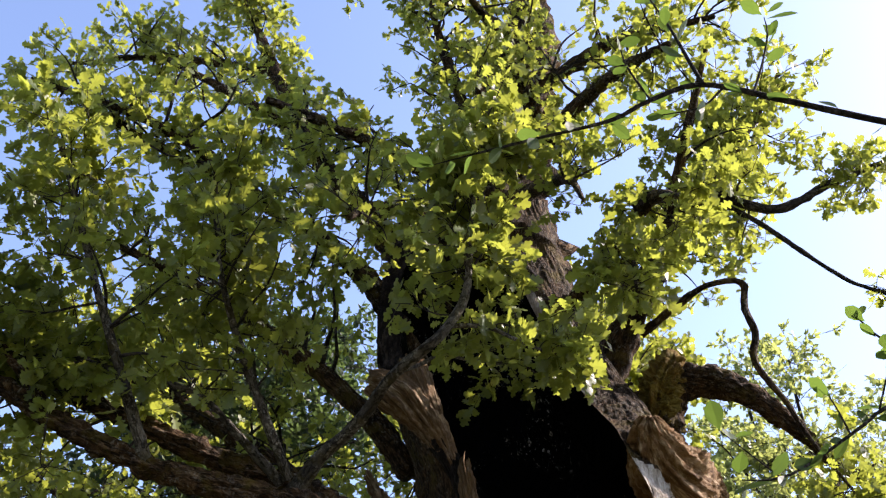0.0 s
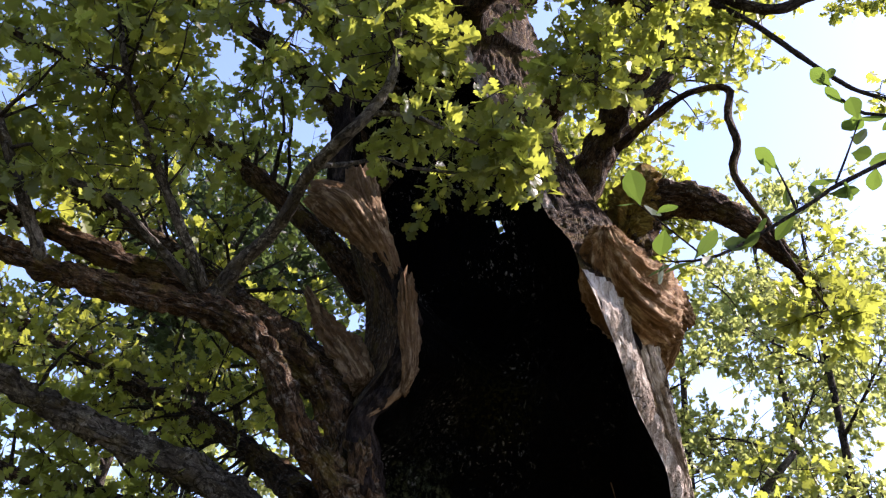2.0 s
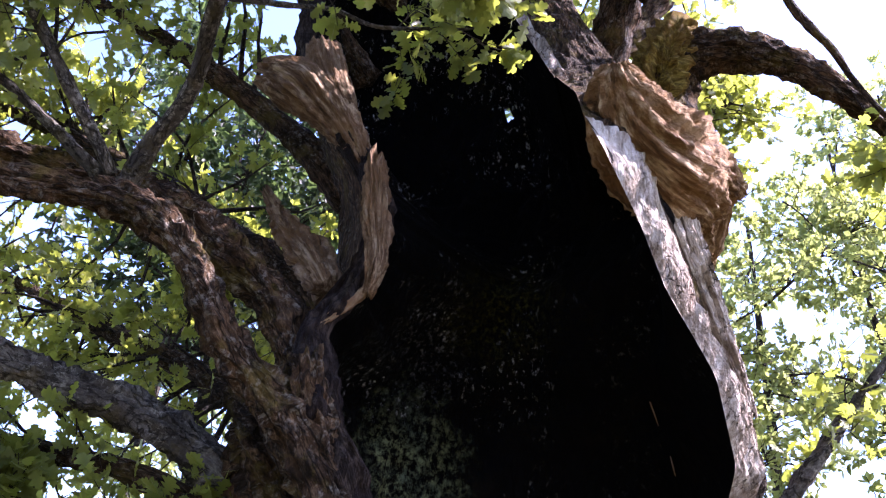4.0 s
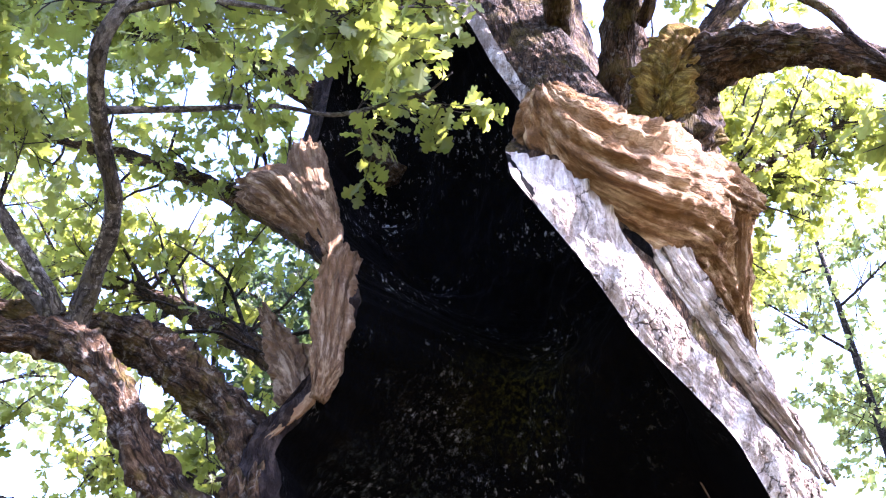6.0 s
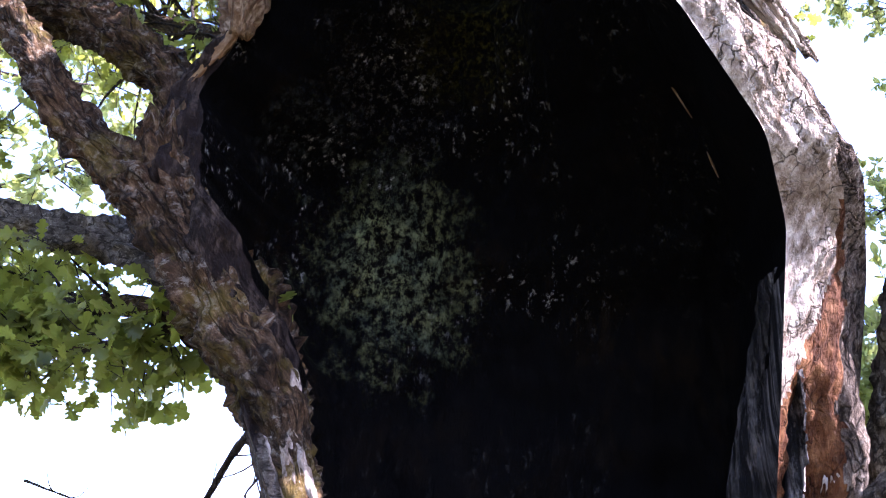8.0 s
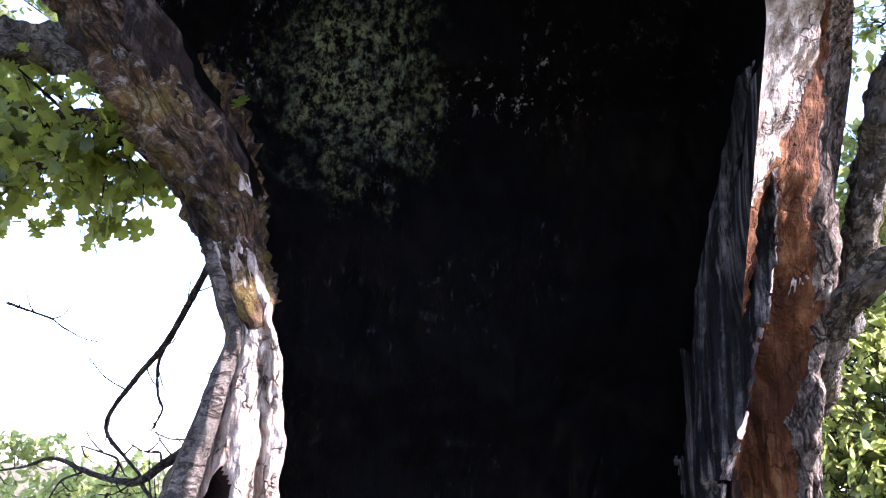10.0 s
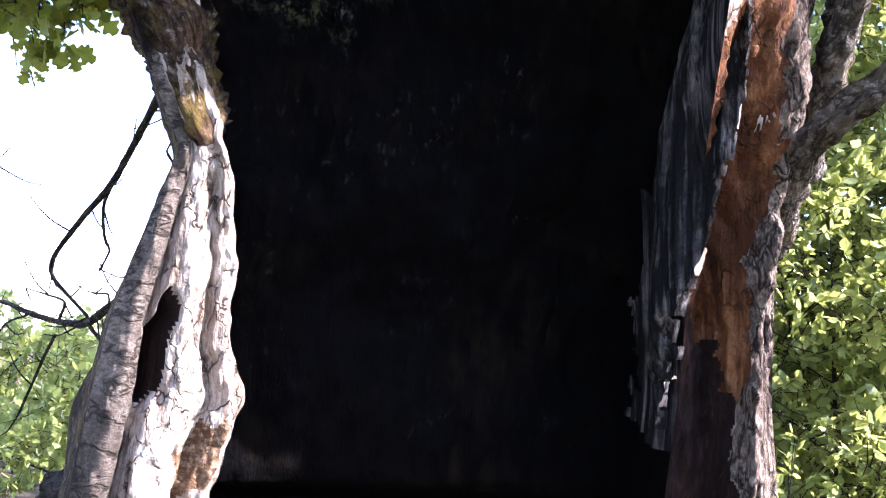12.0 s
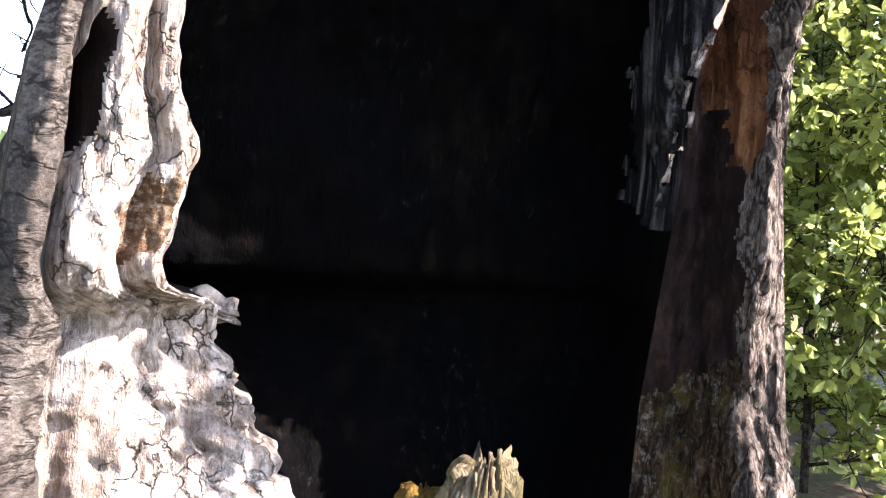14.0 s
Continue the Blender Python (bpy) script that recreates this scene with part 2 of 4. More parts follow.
# Leaf colour darkened to stand for foliage in shade.
LEAF_SHADED = leaf_material("shaded_leaf", (0.014, 0.026, 0.014), (0.038, 0.060, 0.028), (0.10, 0.15, 0.04))
LEAF_NEAR = leaf_material("sallow_leaf", (0.03, 0.05, 0.018), (0.06, 0.085, 0.028), (0.13, 0.21, 0.03), 0.15)


def ground_material():
    n = Nodes("forest_floor")
    a = n.noise(n.pos, 1.2, 6.0, 0.6)
    b = n.noise(n.pos, 18.0, 6.0, 0.7)
    col = n.ramp(b, [(0.3, (0.03, 0.022, 0.014)), (0.55, (0.10, 0.075, 0.045)), (0.75, (0.17, 0.13, 0.075))])
    col = n.mix(n.ramp(a, [(0.45, (0, 0, 0)), (0.6, (0.8, 0.8, 0.8))]), col, (0.06, 0.085, 0.025))
    return n.done(col, 0.95, n.bump(b, 0.03))


FLOOR = ground_material()


# ---- mesh helpers ----
def part(name, data, material, parent, label="", smooth=True, kind=""):
    """One mesh object under a thing or a part. data: vertices and faces."""
    verts, faces, *grain = data
    me = bpy.data.meshes.new(name)
    me.from_pydata([tuple(v) for v in verts], [], faces)
    if smooth:
        me.polygons.foreach_set("use_smooth", [True] * len(me.polygons))
    me.materials.append(material)
    if grain:
        me.attributes.new("grain", "FLOAT_VECTOR", "POINT").data.foreach_set("vector", np.array(grain[0], np.float32).ravel())
    me.update()
    ob = new(name, me)
    ob.parent = parent
    if parent is not None:
        ob.matrix_parent_inverse = Matrix.Translation(-parent.location)
    return tagged(ob, label, kind=kind)


def thing(name, base, label, category, group=""):
    ob = new(name)
    ob.location = base
    ob.empty_display_size = 0.2
    return tagged(ob, label, category, group)


def fbm(p, octaves=4):
    return noise.fractal(p, 0.9, 2.1, octaves)


def spline(points, step):
    """A smooth curve through the points (with radii as fourth number), resampled every step metres."""
    p = np.array(points, float)
    p = np.vstack([2 * p[0] - p[1], p, 2 * p[-1] - p[-2]])
    out = []
    for k in range(1, len(p) - 2):
        a, b, c, d = p[k - 1 : k + 3]
        n = max(2, int(np.linalg.norm((c - b)[:3]) / step))
        t = (np.arange(n) / n)[:, None]
        out.append(0.5 * (2 * b + (c - a) * t + (2 * a - 5 * b + 4 * c - d) * t**2 + (3 * b - a - 3 * c + d) * t**3))
    out.append(p[-2][None])
    return np.vstack(out)


def tube(points, step=0.05, sides=12, rough=0.0, freq=6.0, seed=0.0, knots=0.0, crust=0.0):
    """A stem along points (x, y, z, radius), with rough bark and swellings; closed at both ends."""
    c = spline(points, step)
    axis, rad = c[:, :3], np.maximum(c[:, 3], 0.0015)
    tang = np.gradient(axis, axis=0)
    tang /= np.linalg.norm(tang, axis=1)[:, None] + 1e-9
    up = np.array([0.3, 0.2, 1.0]) if abs(tang[0][2]) < 0.8 else np.array([1.0, 0.2, 0.1])
    verts, faces, grain = [], [], []
    run = np.r_[0, np.cumsum(np.linalg.norm(np.diff(axis, axis=0), axis=1))]
    for k in range(len(axis)):
        side = np.cross(tang[k], up)
        side /= np.linalg.norm(side) + 1e-9
        up = np.cross(side, tang[k])
        for j in range(sides):
            a = 2 * math.pi * j / sides
            d = side * math.cos(a) + up * math.sin(a)
            r = rad[k]
            if rough:
                q = Vector(axis[k] * freq * 0.45 + d * 1.4 + seed)
                r *= 1 + rough * (abs(fbm(q * 1.6, 3)) * 1.5 - 0.35) + knots * fbm(Vector(axis[k] * 2.2 + d * 0.5 + seed), 2)
            if crust:
                g = Vector((math.cos(a) * rad[k] + seed, math.sin(a) * rad[k], run[k] * 0.38))
                r += crust * (1.9 * abs(noise.noise(g * 17)) + 0.6 * noise.noise(g * 7) + 0.8 * abs(noise.noise(g * 41)) - 0.6)
            verts.append(axis[k] + d * r)
            grain.append((math.cos(a) * rad[k] + seed, math.sin(a) * rad[k], run[k]))
    n = len(axis)
    for k in range(n - 1):
        for j in range(sides):
            j2 = (j + 1) % sides
            faces.append((k * sides + j, k * sides + j2, (k + 1) * sides + j2, (k + 1) * sides + j))
    grain += [(seed, 0, run[0]), (seed, 0, run[-1])]
    verts += [axis[0] - tang[0] * rad[0] * 0.4, axis[-1] + tang[-1] * rad[-1] * 0.6]
    for j in range(sides):
        j2 = (j + 1) % sides
        faces.append((j2, j, n * sides))
        faces.append(((n - 1) * sides + j, (n - 1) * sides + j2, n * sides + 1))
    return verts, faces, grain


def join(*pieces):
    verts, faces, grain = [], [], []
    for v, f, g in pieces:
        o = len(verts)
        verts += list(v)
        grain += list(g)
        faces += [tuple(i + o for i in q) for q in f]
    return verts, faces, grain


# Half outlines of leaves, from stalk to tip: (along, across), in leaf lengths.
OAK_HALF = [(0.0, 0.012), (0.14, 0.03), (0.24, 0.17), (0.31, 0.15), (0.36, 0.07), (0.47, 0.28), (0.54, 0.25), (0.58, 0.12), (0.72, 0.33), (0.80, 0.28), (0.83, 0.15), (0.95, 0.16)]
OVAL_HALF = [(0.0, 0.012), (0.15, 0.07), (0.35, 0.21), (0.58, 0.28), (0.78, 0.24), (0.92, 0.12)]
PLAIN_HALF = [(0.0, 0.01), (0.3, 0.22), (0.6, 0.26), (0.88, 0.10)]


def leaf_shape(half):
    """A leaf, folded a little along its midrib: two faces that share the rib."""
    m = len(half)
    v = [(a, 0.0, -0.05 * math.sin(a * 3)) for a, _ in (half[0], half[m // 2], (1.0, 0))]
    v += [(a, w, 0.10 * w + 0.10 * w * w - 0.05 * math.sin(a * 3)) for a, w in half]
    v += [(a, -w, 0.10 * w + 0.10 * w * w - 0.05 * math.sin(a * 3)) for a, w in half]
    one = (0, 1, 2, *range(3 + m - 1, 2, -1))
    two = (2, 1, 0, *range(3 + m, 3 + 2 * m))
    return np.array(v), [one, two]


OAK_LEAF, OVAL_LEAF, PLAIN_LEAF = leaf_shape(OAK_HALF), leaf_shape(OVAL_HALF), leaf_shape(PLAIN_HALF)


def leaves(shape, places, ways, sizes, rng, flat=0.6):
    """Many leaves: each at its place, pointing its way, its face turned up more or less."""
    base, polys = shape
    n, m = len(places), len(base)
    x = np.array(ways, float)
    x /= np.linalg.norm(x, axis=1)[:, None] + 1e-9
    up = rng.normal(0, 1, (n, 3)) * (1 - flat) + np.array([0, 0, 1.0]) * flat
    y = np.cross(up, x)
    y /= np.linalg.norm(y, axis=1)[:, None] + 1e-9
    z = np.cross(x, y)
    s = np.array(sizes)[:, None, None]
    bend = base[None] * np.array([1, 1, 1.0]) + np.zeros((n, 1, 3))
    bend[:, :, 2] -= rng.uniform(-0.1, 0.35, (n, 1)) * bend[:, :, 0] ** 2
    bend[:, :, 1] *= rng.uniform(0.85, 1.2, (n, 1))
    v = np.array(places)[:, None] + s * (bend[:, :, :1] * x[:, None] + bend[:, :, 1:2] * y[:, None] + bend[:, :, 2:] * z[:, None])
    off = np.arange(n) * m
    faces = [tuple(i + o for i in q) for o in off.tolist() for q in polys]
    return v.reshape(-1, 3).tolist(), faces


def sprays(axis, radius, rng, count, reach, start=0.3, droop=0.1, shape=OAK_LEAF, size=0.12, per=7, twigs=5, spread=0.9, lift=0.25, sides=4):
    """Side shoots with twigs and bunches of leaves along a limb's axis. Returns twigs and leaves as meshes."""
    wood, places, ways = [], [], []
    for _ in range(count):
        s = start + (1 - start) * rng.random() ** 0.8
        k = min(len(axis) - 2, int(s * (len(axis) - 1)))
        o = axis[k]
        along = axis[k + 1] - axis[k]
        along /= np.linalg.norm(along) + 1e-9
        d = along * 0.6 + rng.normal(0, spread, 3) + np.array([0, 0, lift])
        d /= np.linalg.norm(d)
        length = reach * rng.uniform(0.45, 1.1) * (1.1 - 0.5 * s)
        r = max(0.004, min(radius[k] * 0.5, 0.018 * length / 0.8))
        pts = [o]
        for i in range(4):
            d = d + rng.normal(0, 0.22, 3) + np.array([0, 0, -droop])
            d /= np.linalg.norm(d)
            pts.append(pts[-1] + d * length / 4)
        wood.append(tube([(*p, r * (1 - 0.2 * i)) for i, p in enumerate(pts)], length / 6, sides))
        for _ in range(twigs):
            f = rng.uniform(0.25, 1.0) * 4
            i = min(3, int(f))
            q = pts[i] + (pts[i + 1] - pts[i]) * (f - i)
            e = (pts[i + 1] - pts[i]) / (length / 4) * 0.7 + rng.normal(0, 0.6, 3) + np.array([0, 0, 0.15])
            e /= np.linalg.norm(e)
            tl = rng.uniform(0.12, 0.32)
            tip = q + e * tl
            wood.append(tube([(*q, 0.004), (*(q + e * tl * 0.5 + rng.normal(0, 0.015, 3)), 0.003), (*tip, 0.002)], 0.15, 3))
            for j in range(per):
                g = 1 - 0.65 * rng.random() ** 1.6
                w = e * 0.5 + rng.normal(0, 0.75, 3)
                w[2] -= 0.12
                places.append(q + e * tl * g)
                ways.append(w)
    sizes = rng.uniform(0.6, 1.15, len(places)) * size
    return join(*wood), (places, ways, sizes)


def limb(tree, points, label, seed, count=0, reach=0.8, material=None, leaf=None, leaf_wood=None, name="limb", rough=0.35, sides=12, step=0.06, knots=0.25, flat=0.45, crust=0.0, **kw):
    """A limb of a tree with its own twigs and foliage under it."""
    rng = np.random.default_rng(seed)
    ob = part(name, tube(points, step, sides, rough, 9.0, seed * 3.7, knots, crust), material or BARK, tree, label)
    if count:
        c = spline(points, 0.1)
        wood, (pl, wy, sz) = sprays(c[:, :3], c[:, 3], rng, count, reach, **kw)
        part("twig_growth", wood, leaf_wood or BARK_DARK, ob, kind="stuff")
        part("foliage", leaves(kw.get("shape", OAK_LEAF), pl, wy, sz, rng, flat), leaf or LEAF, ob, smooth=False, kind="stuff")
    return ob


# ---- ground ----
def make_ground():
    verts, faces, n = [], [], 90
    ring = [0.0] + [0.6 * 1.105**k for k in range(n)]
    seg = 72
    for r in ring:
        for j in range(seg):
            a = 2 * math.pi * j / seg
            x, y = 1 + r * math.cos(a), 5 + r * math.sin(a)
            z = -0.22 + 0.10 * fbm(Vector((x * 0.5, y * 0.5, 3.0)), 3) * min(1, r / 2) - 0.012 * max(0, r - 8) * (1 if r < 60 else 60 / r)
            verts.append((x, y, z))
    for k in range(len(ring) - 1):
        for j in range(seg):
            j2 = (j + 1) % seg
            faces.append((k * seg + j, (k + 1) * seg + j, (k + 1) * seg + j2, k * seg + j2))
    ob = part("ground", (verts, faces), FLOOR, None)
    tagged(ob, "leaf-strewn forest floor with patches of grass", "ground", kind="structure")


make_ground()

# ---- the hollow oak ----
oak = thing("oak_tree", (0.65, 7.5, -0.2), "ancient hollow oak with a charred open trunk, burls and green foliage", "tree")

# Height; centre and radius of the back; depth of the hollow.
BACK = np.array([
    (-0.4, 0.60, 7.60, 1.55, 0.70), (0.6, 0.55, 7.60, 1.34, 0.66), (1.3, 0.56, 7.60, 1.28, 0.60), (2.1, 0.68, 7.65, 1.16, 0.60),
    (2.8, 0.70, 7.55, 1.20, 0.74), (3.5, 0.72, 7.40, 1.26, 0.92), (4.3, 0.80, 7.25, 1.14, 1.0), (5.0, 0.76, 7.12, 0.98, 1.15),
    (5.6, 0.60, 7.15, 0.95, 0.98), (6.3, 0.50, 7.22, 0.86, 0.78), (7.2, 0.42, 7.25, 0.74, 0.55), (8.3, 0.40, 7.20, 0.62, 0.12)])
# Height; outer and inner edge of the left lip.
LIP_L = np.array([
    (-0.4, 0.10, 5.95, 1.00, 7.0), (0.27, 0.22, 6.07, 0.69, 7.0), (0.5, 0.25, 6.10, 0.48, 7.0), (0.8, 0.31, 6.15, 0.20, 7.0), (0.91, 0.33, 6.17, 0.21, 7.0), (0.98, 0.34, 6.18, 0.45, 6.62), (1.05, 0.34, 6.18, 0.49, 6.57), (1.38, 0.37, 6.20, 0.55, 6.63), (1.6, 0.40, 6.22, 0.50, 6.58),
    (2.1, 0.50, 6.33, 0.62, 6.43), (2.7, 0.22, 6.20, 0.40, 6.38), (3.3, -0.05, 5.85, 0.20, 5.98), (3.8, -0.08, 5.98, 0.12, 6.00),
    (4.3, 0.14, 6.14, 0.33, 6.10), (4.6, 0.14, 6.16, 0.30, 6.14), (4.85, 0.04, 6.17, 0.16, 6.14), (5.2, -0.20, 6.20, -0.02, 6.14), (6.0, -0.62, 6.50, -0.40, 6.36),
    (7.0, -0.72, 6.70, -0.46, 6.46), (7.8, -0.60, 6.72, -0.25, 6.55), (8.3, -0.30, 6.70, 0.0, 6.60)])
# Height; inner and outer edge of the right lip.
LIP_R = np.array([
    (-0.4, 1.30, 7.95, 2.02, 8.10), (0.6, 1.32, 8.00, 1.79, 8.13), (1.4, 1.42, 7.97, 1.715, 8.15), (2.1, 1.52, 7.85, 1.72, 8.15),
    (2.7, 1.76, 7.46, 1.84, 8.05), (3.2, 1.90, 7.27, 2.00, 7.85), (3.4, 1.97, 6.95, 2.15, 7.40), (3.7, 1.88, 6.50, 2.07, 6.95),
    (3.84, 1.77, 6.30, 1.96, 6.75), (3.96, 1.66, 6.08, 1.86, 6.52), (4.17, 1.56, 5.82, 1.77, 6.26), (4.41, 1.41, 5.52, 1.66, 5.98),
    (4.68, 1.33, 5.62, 1.66, 5.98), (5.0, 1.29, 5.84, 1.64, 5.98), (5.5, 1.13, 6.22, 1.60, 6.32),
    (5.8, 1.05, 6.38, 1.50, 6.50), (6.3, 0.83, 6.40, 1.30, 6.60), (6.8, 0.65, 6.40, 1.15, 6.65), (7.2, 0.43, 6.42, 1.05, 6.70), (7.8, 0.27, 6.50, 0.92, 6.75), (8.3, 0.15, 6.60, 0.85, 6.75)])


# Height; hidden and free edge of the plate of inner wood.
PLATE = np.array([
    (1.3, 1.36, 7.98, 1.38, 7.96), (1.53, 1.29, 7.92, 1.45, 7.87), (1.73, 1.27, 7.90, 1.51, 7.78), (1.91, 1.26, 7.90, 1.58, 7.74), (2.1, 1.25, 7.90, 1.65, 7.71),
    (2.24, 1.24, 7.90, 1.69, 7.70), (2.44, 1.25, 7.90, 1.72, 7.68), (2.65, 1.30, 7.88, 1.775, 7.60), (2.82, 1.38, 7.86, 1.80, 7.50), (3.12, 1.55, 7.80, 1.84, 7.36)])


def table(rows, z, blur=5):
    cols = [np.interp(z, rows[:, 0], rows[:, k]) for k in range(1, rows.shape[1])]
    pad = blur // 2
    ker = np.ones(blur) / blur
    return np.array([np.convolve(np.pad(c, pad, mode="edge"), ker, mode="valid") for c in cols]).T


def rugged(p, out, amount, freq, squeeze, ridges):
    q = Vector((p[0] * freq, p[1] * freq, p[2] * freq * squeeze))
    v = amount * fbm(q, 4)
    if ridges:
        v += ridges * (abs(noise.noise(Vector((p[0] * 9, p[1] * 9, p[2] * 2.2)))) * 1.7 + 0.7 * abs(noise.noise(Vector((p[0] * 21, p[1] * 21, p[2] * 7)))) - 0.5)
    return np.array(p) + np.array(out) * v


def lump(x, centre, width):
    return math.exp(-(((x - centre) / width) ** 2))


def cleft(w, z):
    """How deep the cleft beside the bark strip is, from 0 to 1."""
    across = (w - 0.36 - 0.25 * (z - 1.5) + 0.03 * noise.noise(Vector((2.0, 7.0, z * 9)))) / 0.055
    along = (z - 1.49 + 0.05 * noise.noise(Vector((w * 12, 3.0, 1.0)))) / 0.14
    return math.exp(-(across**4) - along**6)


def make_trunk():
    zs = np.concatenate([np.arange(-0.4, 0.4, 0.04), np.arange(0.4, 2.2, 0.013), np.arange(2.2, 5.4, 0.024), np.arange(5.4, 8.31, 0.06)])
    back, left, right = table(BACK, zs, 9), table(LIP_L, zs), table(LIP_R, zs, 3)
    rims = {"l": [], "r": [], "b": [], "h": []}
    nb, nl, nr, nh = 64, 124, 72, 110
    for k, z in enumerate(zs):
        c, rad, depth = back[k][:2], back[k][2], back[k][3]
        lo, li, ri, ro = left[k][:2], left[k][2:].copy(), right[k][:2], right[k][2:]
        ragged = 0.07 * noise.noise(Vector((1.7, 4.0, z * 2.3))) + 0.04 * noise.noise(Vector((7.7, 4.0, z * 7.0))) + 0.02 * noise.noise(Vector((2.7, 9.0, z * 19.0)))
        ragged *= 0.5 if z < 2.4 else 1.0
        ragged += (0.045 * noise.noise(Vector((3.7, 2.0, z * 23.0))) + 0.03 * noise.noise(Vector((8.7, 2.0, z * 55.0)))) * min(1, max(0, (1.0 - z) / 0.1))
        li += ragged * (li - lo) / (np.linalg.norm(li - lo) + 1e-6)
        t0, t1 = math.atan2(*(ro - c)[::-1]), math.atan2(*(lo - c)[::-1])
        if t1 < t0:
            t1 += 2 * math.pi
        r0, r1 = np.linalg.norm(ro - c), np.linalg.norm(lo - c)
        row = []
        for i in range(nb):
            u = i / (nb - 1)
            a = t0 + (t1 - t0) * u
            w0, w1 = max(0, 1 - u * 6) ** 2, max(0, 1 - (1 - u) * 6) ** 2
            r = rad + (r0 - rad) * w0 + (r1 - rad) * w1
            d = np.array([math.cos(a), math.sin(a), 0])
            p = np.array([*(c + r * d[:2]), z])
            ease = min(1, u * 14, (1 - u) * 14)
            row.append(rugged(p, d, 0.07 * ease, 1.6, 0.6, 0.035 * ease))
        rims["b"].append(row)
        for key, a, b, n in (("l", lo, li, nl), ("r", ri, ro, nr)):
            fade = min(1, max(0, ((2.5 if key == "l" else 2.95) - z) / 0.4))
            e = b - a
            out = np.array([e[1], -e[0]]) / (np.linalg.norm(e) + 1e-6)
            row = []
            for i in range(n):
                u = i / (n - 1)
                if key == "r":
                    u = 1 - (1 - u) ** 1.6
                s = math.sin(math.pi * u)
                if key == "l":
                    w = u + 0.05 * noise.noise(Vector((3.0, 1.0, z * 1.5)))
                    low = 0.09 * lump(w, 0.12, 0.13) + 0.085 * lump(w, 0.52, 0.22) + 0.06 * lump(w, 0.88, 0.12) - 0.10 * lump(w, 0.285, 0.035) - 0.04 * lump(w, 0.74, 0.04)
                    low -= 0.30 * cleft(w, z) + 0.07 * lump(w, 0.76, 0.10) * lump(z, 1.17, 0.10)
                    low -= 0.11 * lump(w, 0.34 + 0.7 * (z - 0.88), 0.03) * lump(z, 0.85, 0.14) + 0.07 * lump(w, 0.62, 0.02) * lump(z, 0.7, 0.2) + 0.07 * lump(w, 0.62 + 0.9 * (z - 1.2), 0.022) * lump(z, 1.24, 0.09)
                    low += 0.05 * noise.noise(Vector((w * 17, z * 9, 8.0))) * max(0.2, min(1, (1.0 - z) / 0.2)) * (1 if w > 0.3 else 0)
                    low *= min(1, max(0.2, (2.15 - z) / 0.55))
                    high = 0.05 * s
                else:
                    low = 0.12 * lump(u, 0.72, 0.19) - 0.09 * lump(u, 0.30, 0.15)
                    high = 0.04 * s
                p = np.array([*(a + e * u + out * (low * fade + high * (1 - fade)) * min(1, s * 5)), z])
                calm = 0.45 if (key == "l") == (z < 2.4) else 0.9
                p = rugged(p, (*out, 0), 0.065 * calm * min(1, s * 3), 5.0, 0.55, 0.045 * calm * min(1, s * 4))
                row.append(rugged(p, (*out, 0), 0.016 * min(1, s * 5), 26.0, 0.6, 0.0))
            rims[key].append(row)
        e = ri - li
        inward = np.array([-e[1], e[0]]) / (np.linalg.norm(e) + 1e-6)
        row = []
        for i in range(nh):
            u = i / (nh - 1)
            s = math.sin(math.pi * u)
            under = 0.16 + ((0.22 + 0.45 * min(1, max(0, (2.0 - z) / 0.4))) if u < 0.5 else 0.1) * min(1, max(0, 3.0 - z))
            f = 0.5 - 0.5 * math.cos(math.pi * u) * (1 + under * s)
            d = depth * (1 - abs(2 * u - 1) ** 3.0) ** 0.5
            p = np.array([*(li + e * f + inward * d), z])
            row.append(rugged(p, (*inward, 0), (0.02 + 0.08 * min(1, max(0, (z - 1.1) / 0.9))) * min(1, s * 2.5), 2.2, 0.7, 0.03 * min(1, s * 4)))
        rims["h"].append(row)

    def sheet(rows, pierced=0.0):
        n = len(rows[0])
        v = [p for r in rows for p in r]
        f = [(k * n + i, k * n + i + 1, (k + 1) * n + i + 1, (k + 1) * n + i) for k in range(len(rows) - 1) for i in range(n - 1)]
        if pierced:
            off = np.array(v) - np.array([0.74, 7.20, 6.06])
            way = np.array([-0.06, 0.80, 0.60])
            gap = np.linalg.norm(off - (off @ way)[:, None] * way, axis=1)
            f = [q for q in f if gap[list(q)].min() > pierced]
        return v, f, v

    def split(rows, names, choose, bend=lambda u: u, pierced=0.0):
        """Shares the faces of a sheet out among several parts: choose(u, z) gives the number of the part."""
        v, f, _ = sheet(rows, pierced)
        n = len(rows[0])
        mark = [choose(bend(q[0] % n / (n - 1)), v[q[0]][2] + 0.05 * noise.noise(Vector(v[q[0]]) * 4)) for q in f]
        touch = collections.defaultdict(list)
        for m, q in enumerate(f):
            for c in q:
                touch[c].append(m)
        # Crumbs of one part inside another go to the part round them.
        seen, groups = [False] * len(f), []
        for m in range(len(f)):
            if seen[m]:
                continue
            seen[m], heap, group = True, [m], []
            while heap:
                a = heap.pop()
                group.append(a)
                for c in f[a]:
                    for b in touch[c]:
                        if not seen[b] and mark[b] == mark[a]:
                            seen[b] = True
                            heap.append(b)
            groups.append(group)
        biggest = {}
        for g in groups:
            biggest[mark[g[0]]] = max(biggest.get(mark[g[0]], 0), len(g))
        for g in sorted(groups, key=len):
            if len(g) < biggest[mark[g[0]]]:
                near = collections.Counter(mark[b] for a in g for c in f[a] for b in touch[c] if mark[b] != mark[a])
                if near:
                    to = near.most_common(1)[0][0]
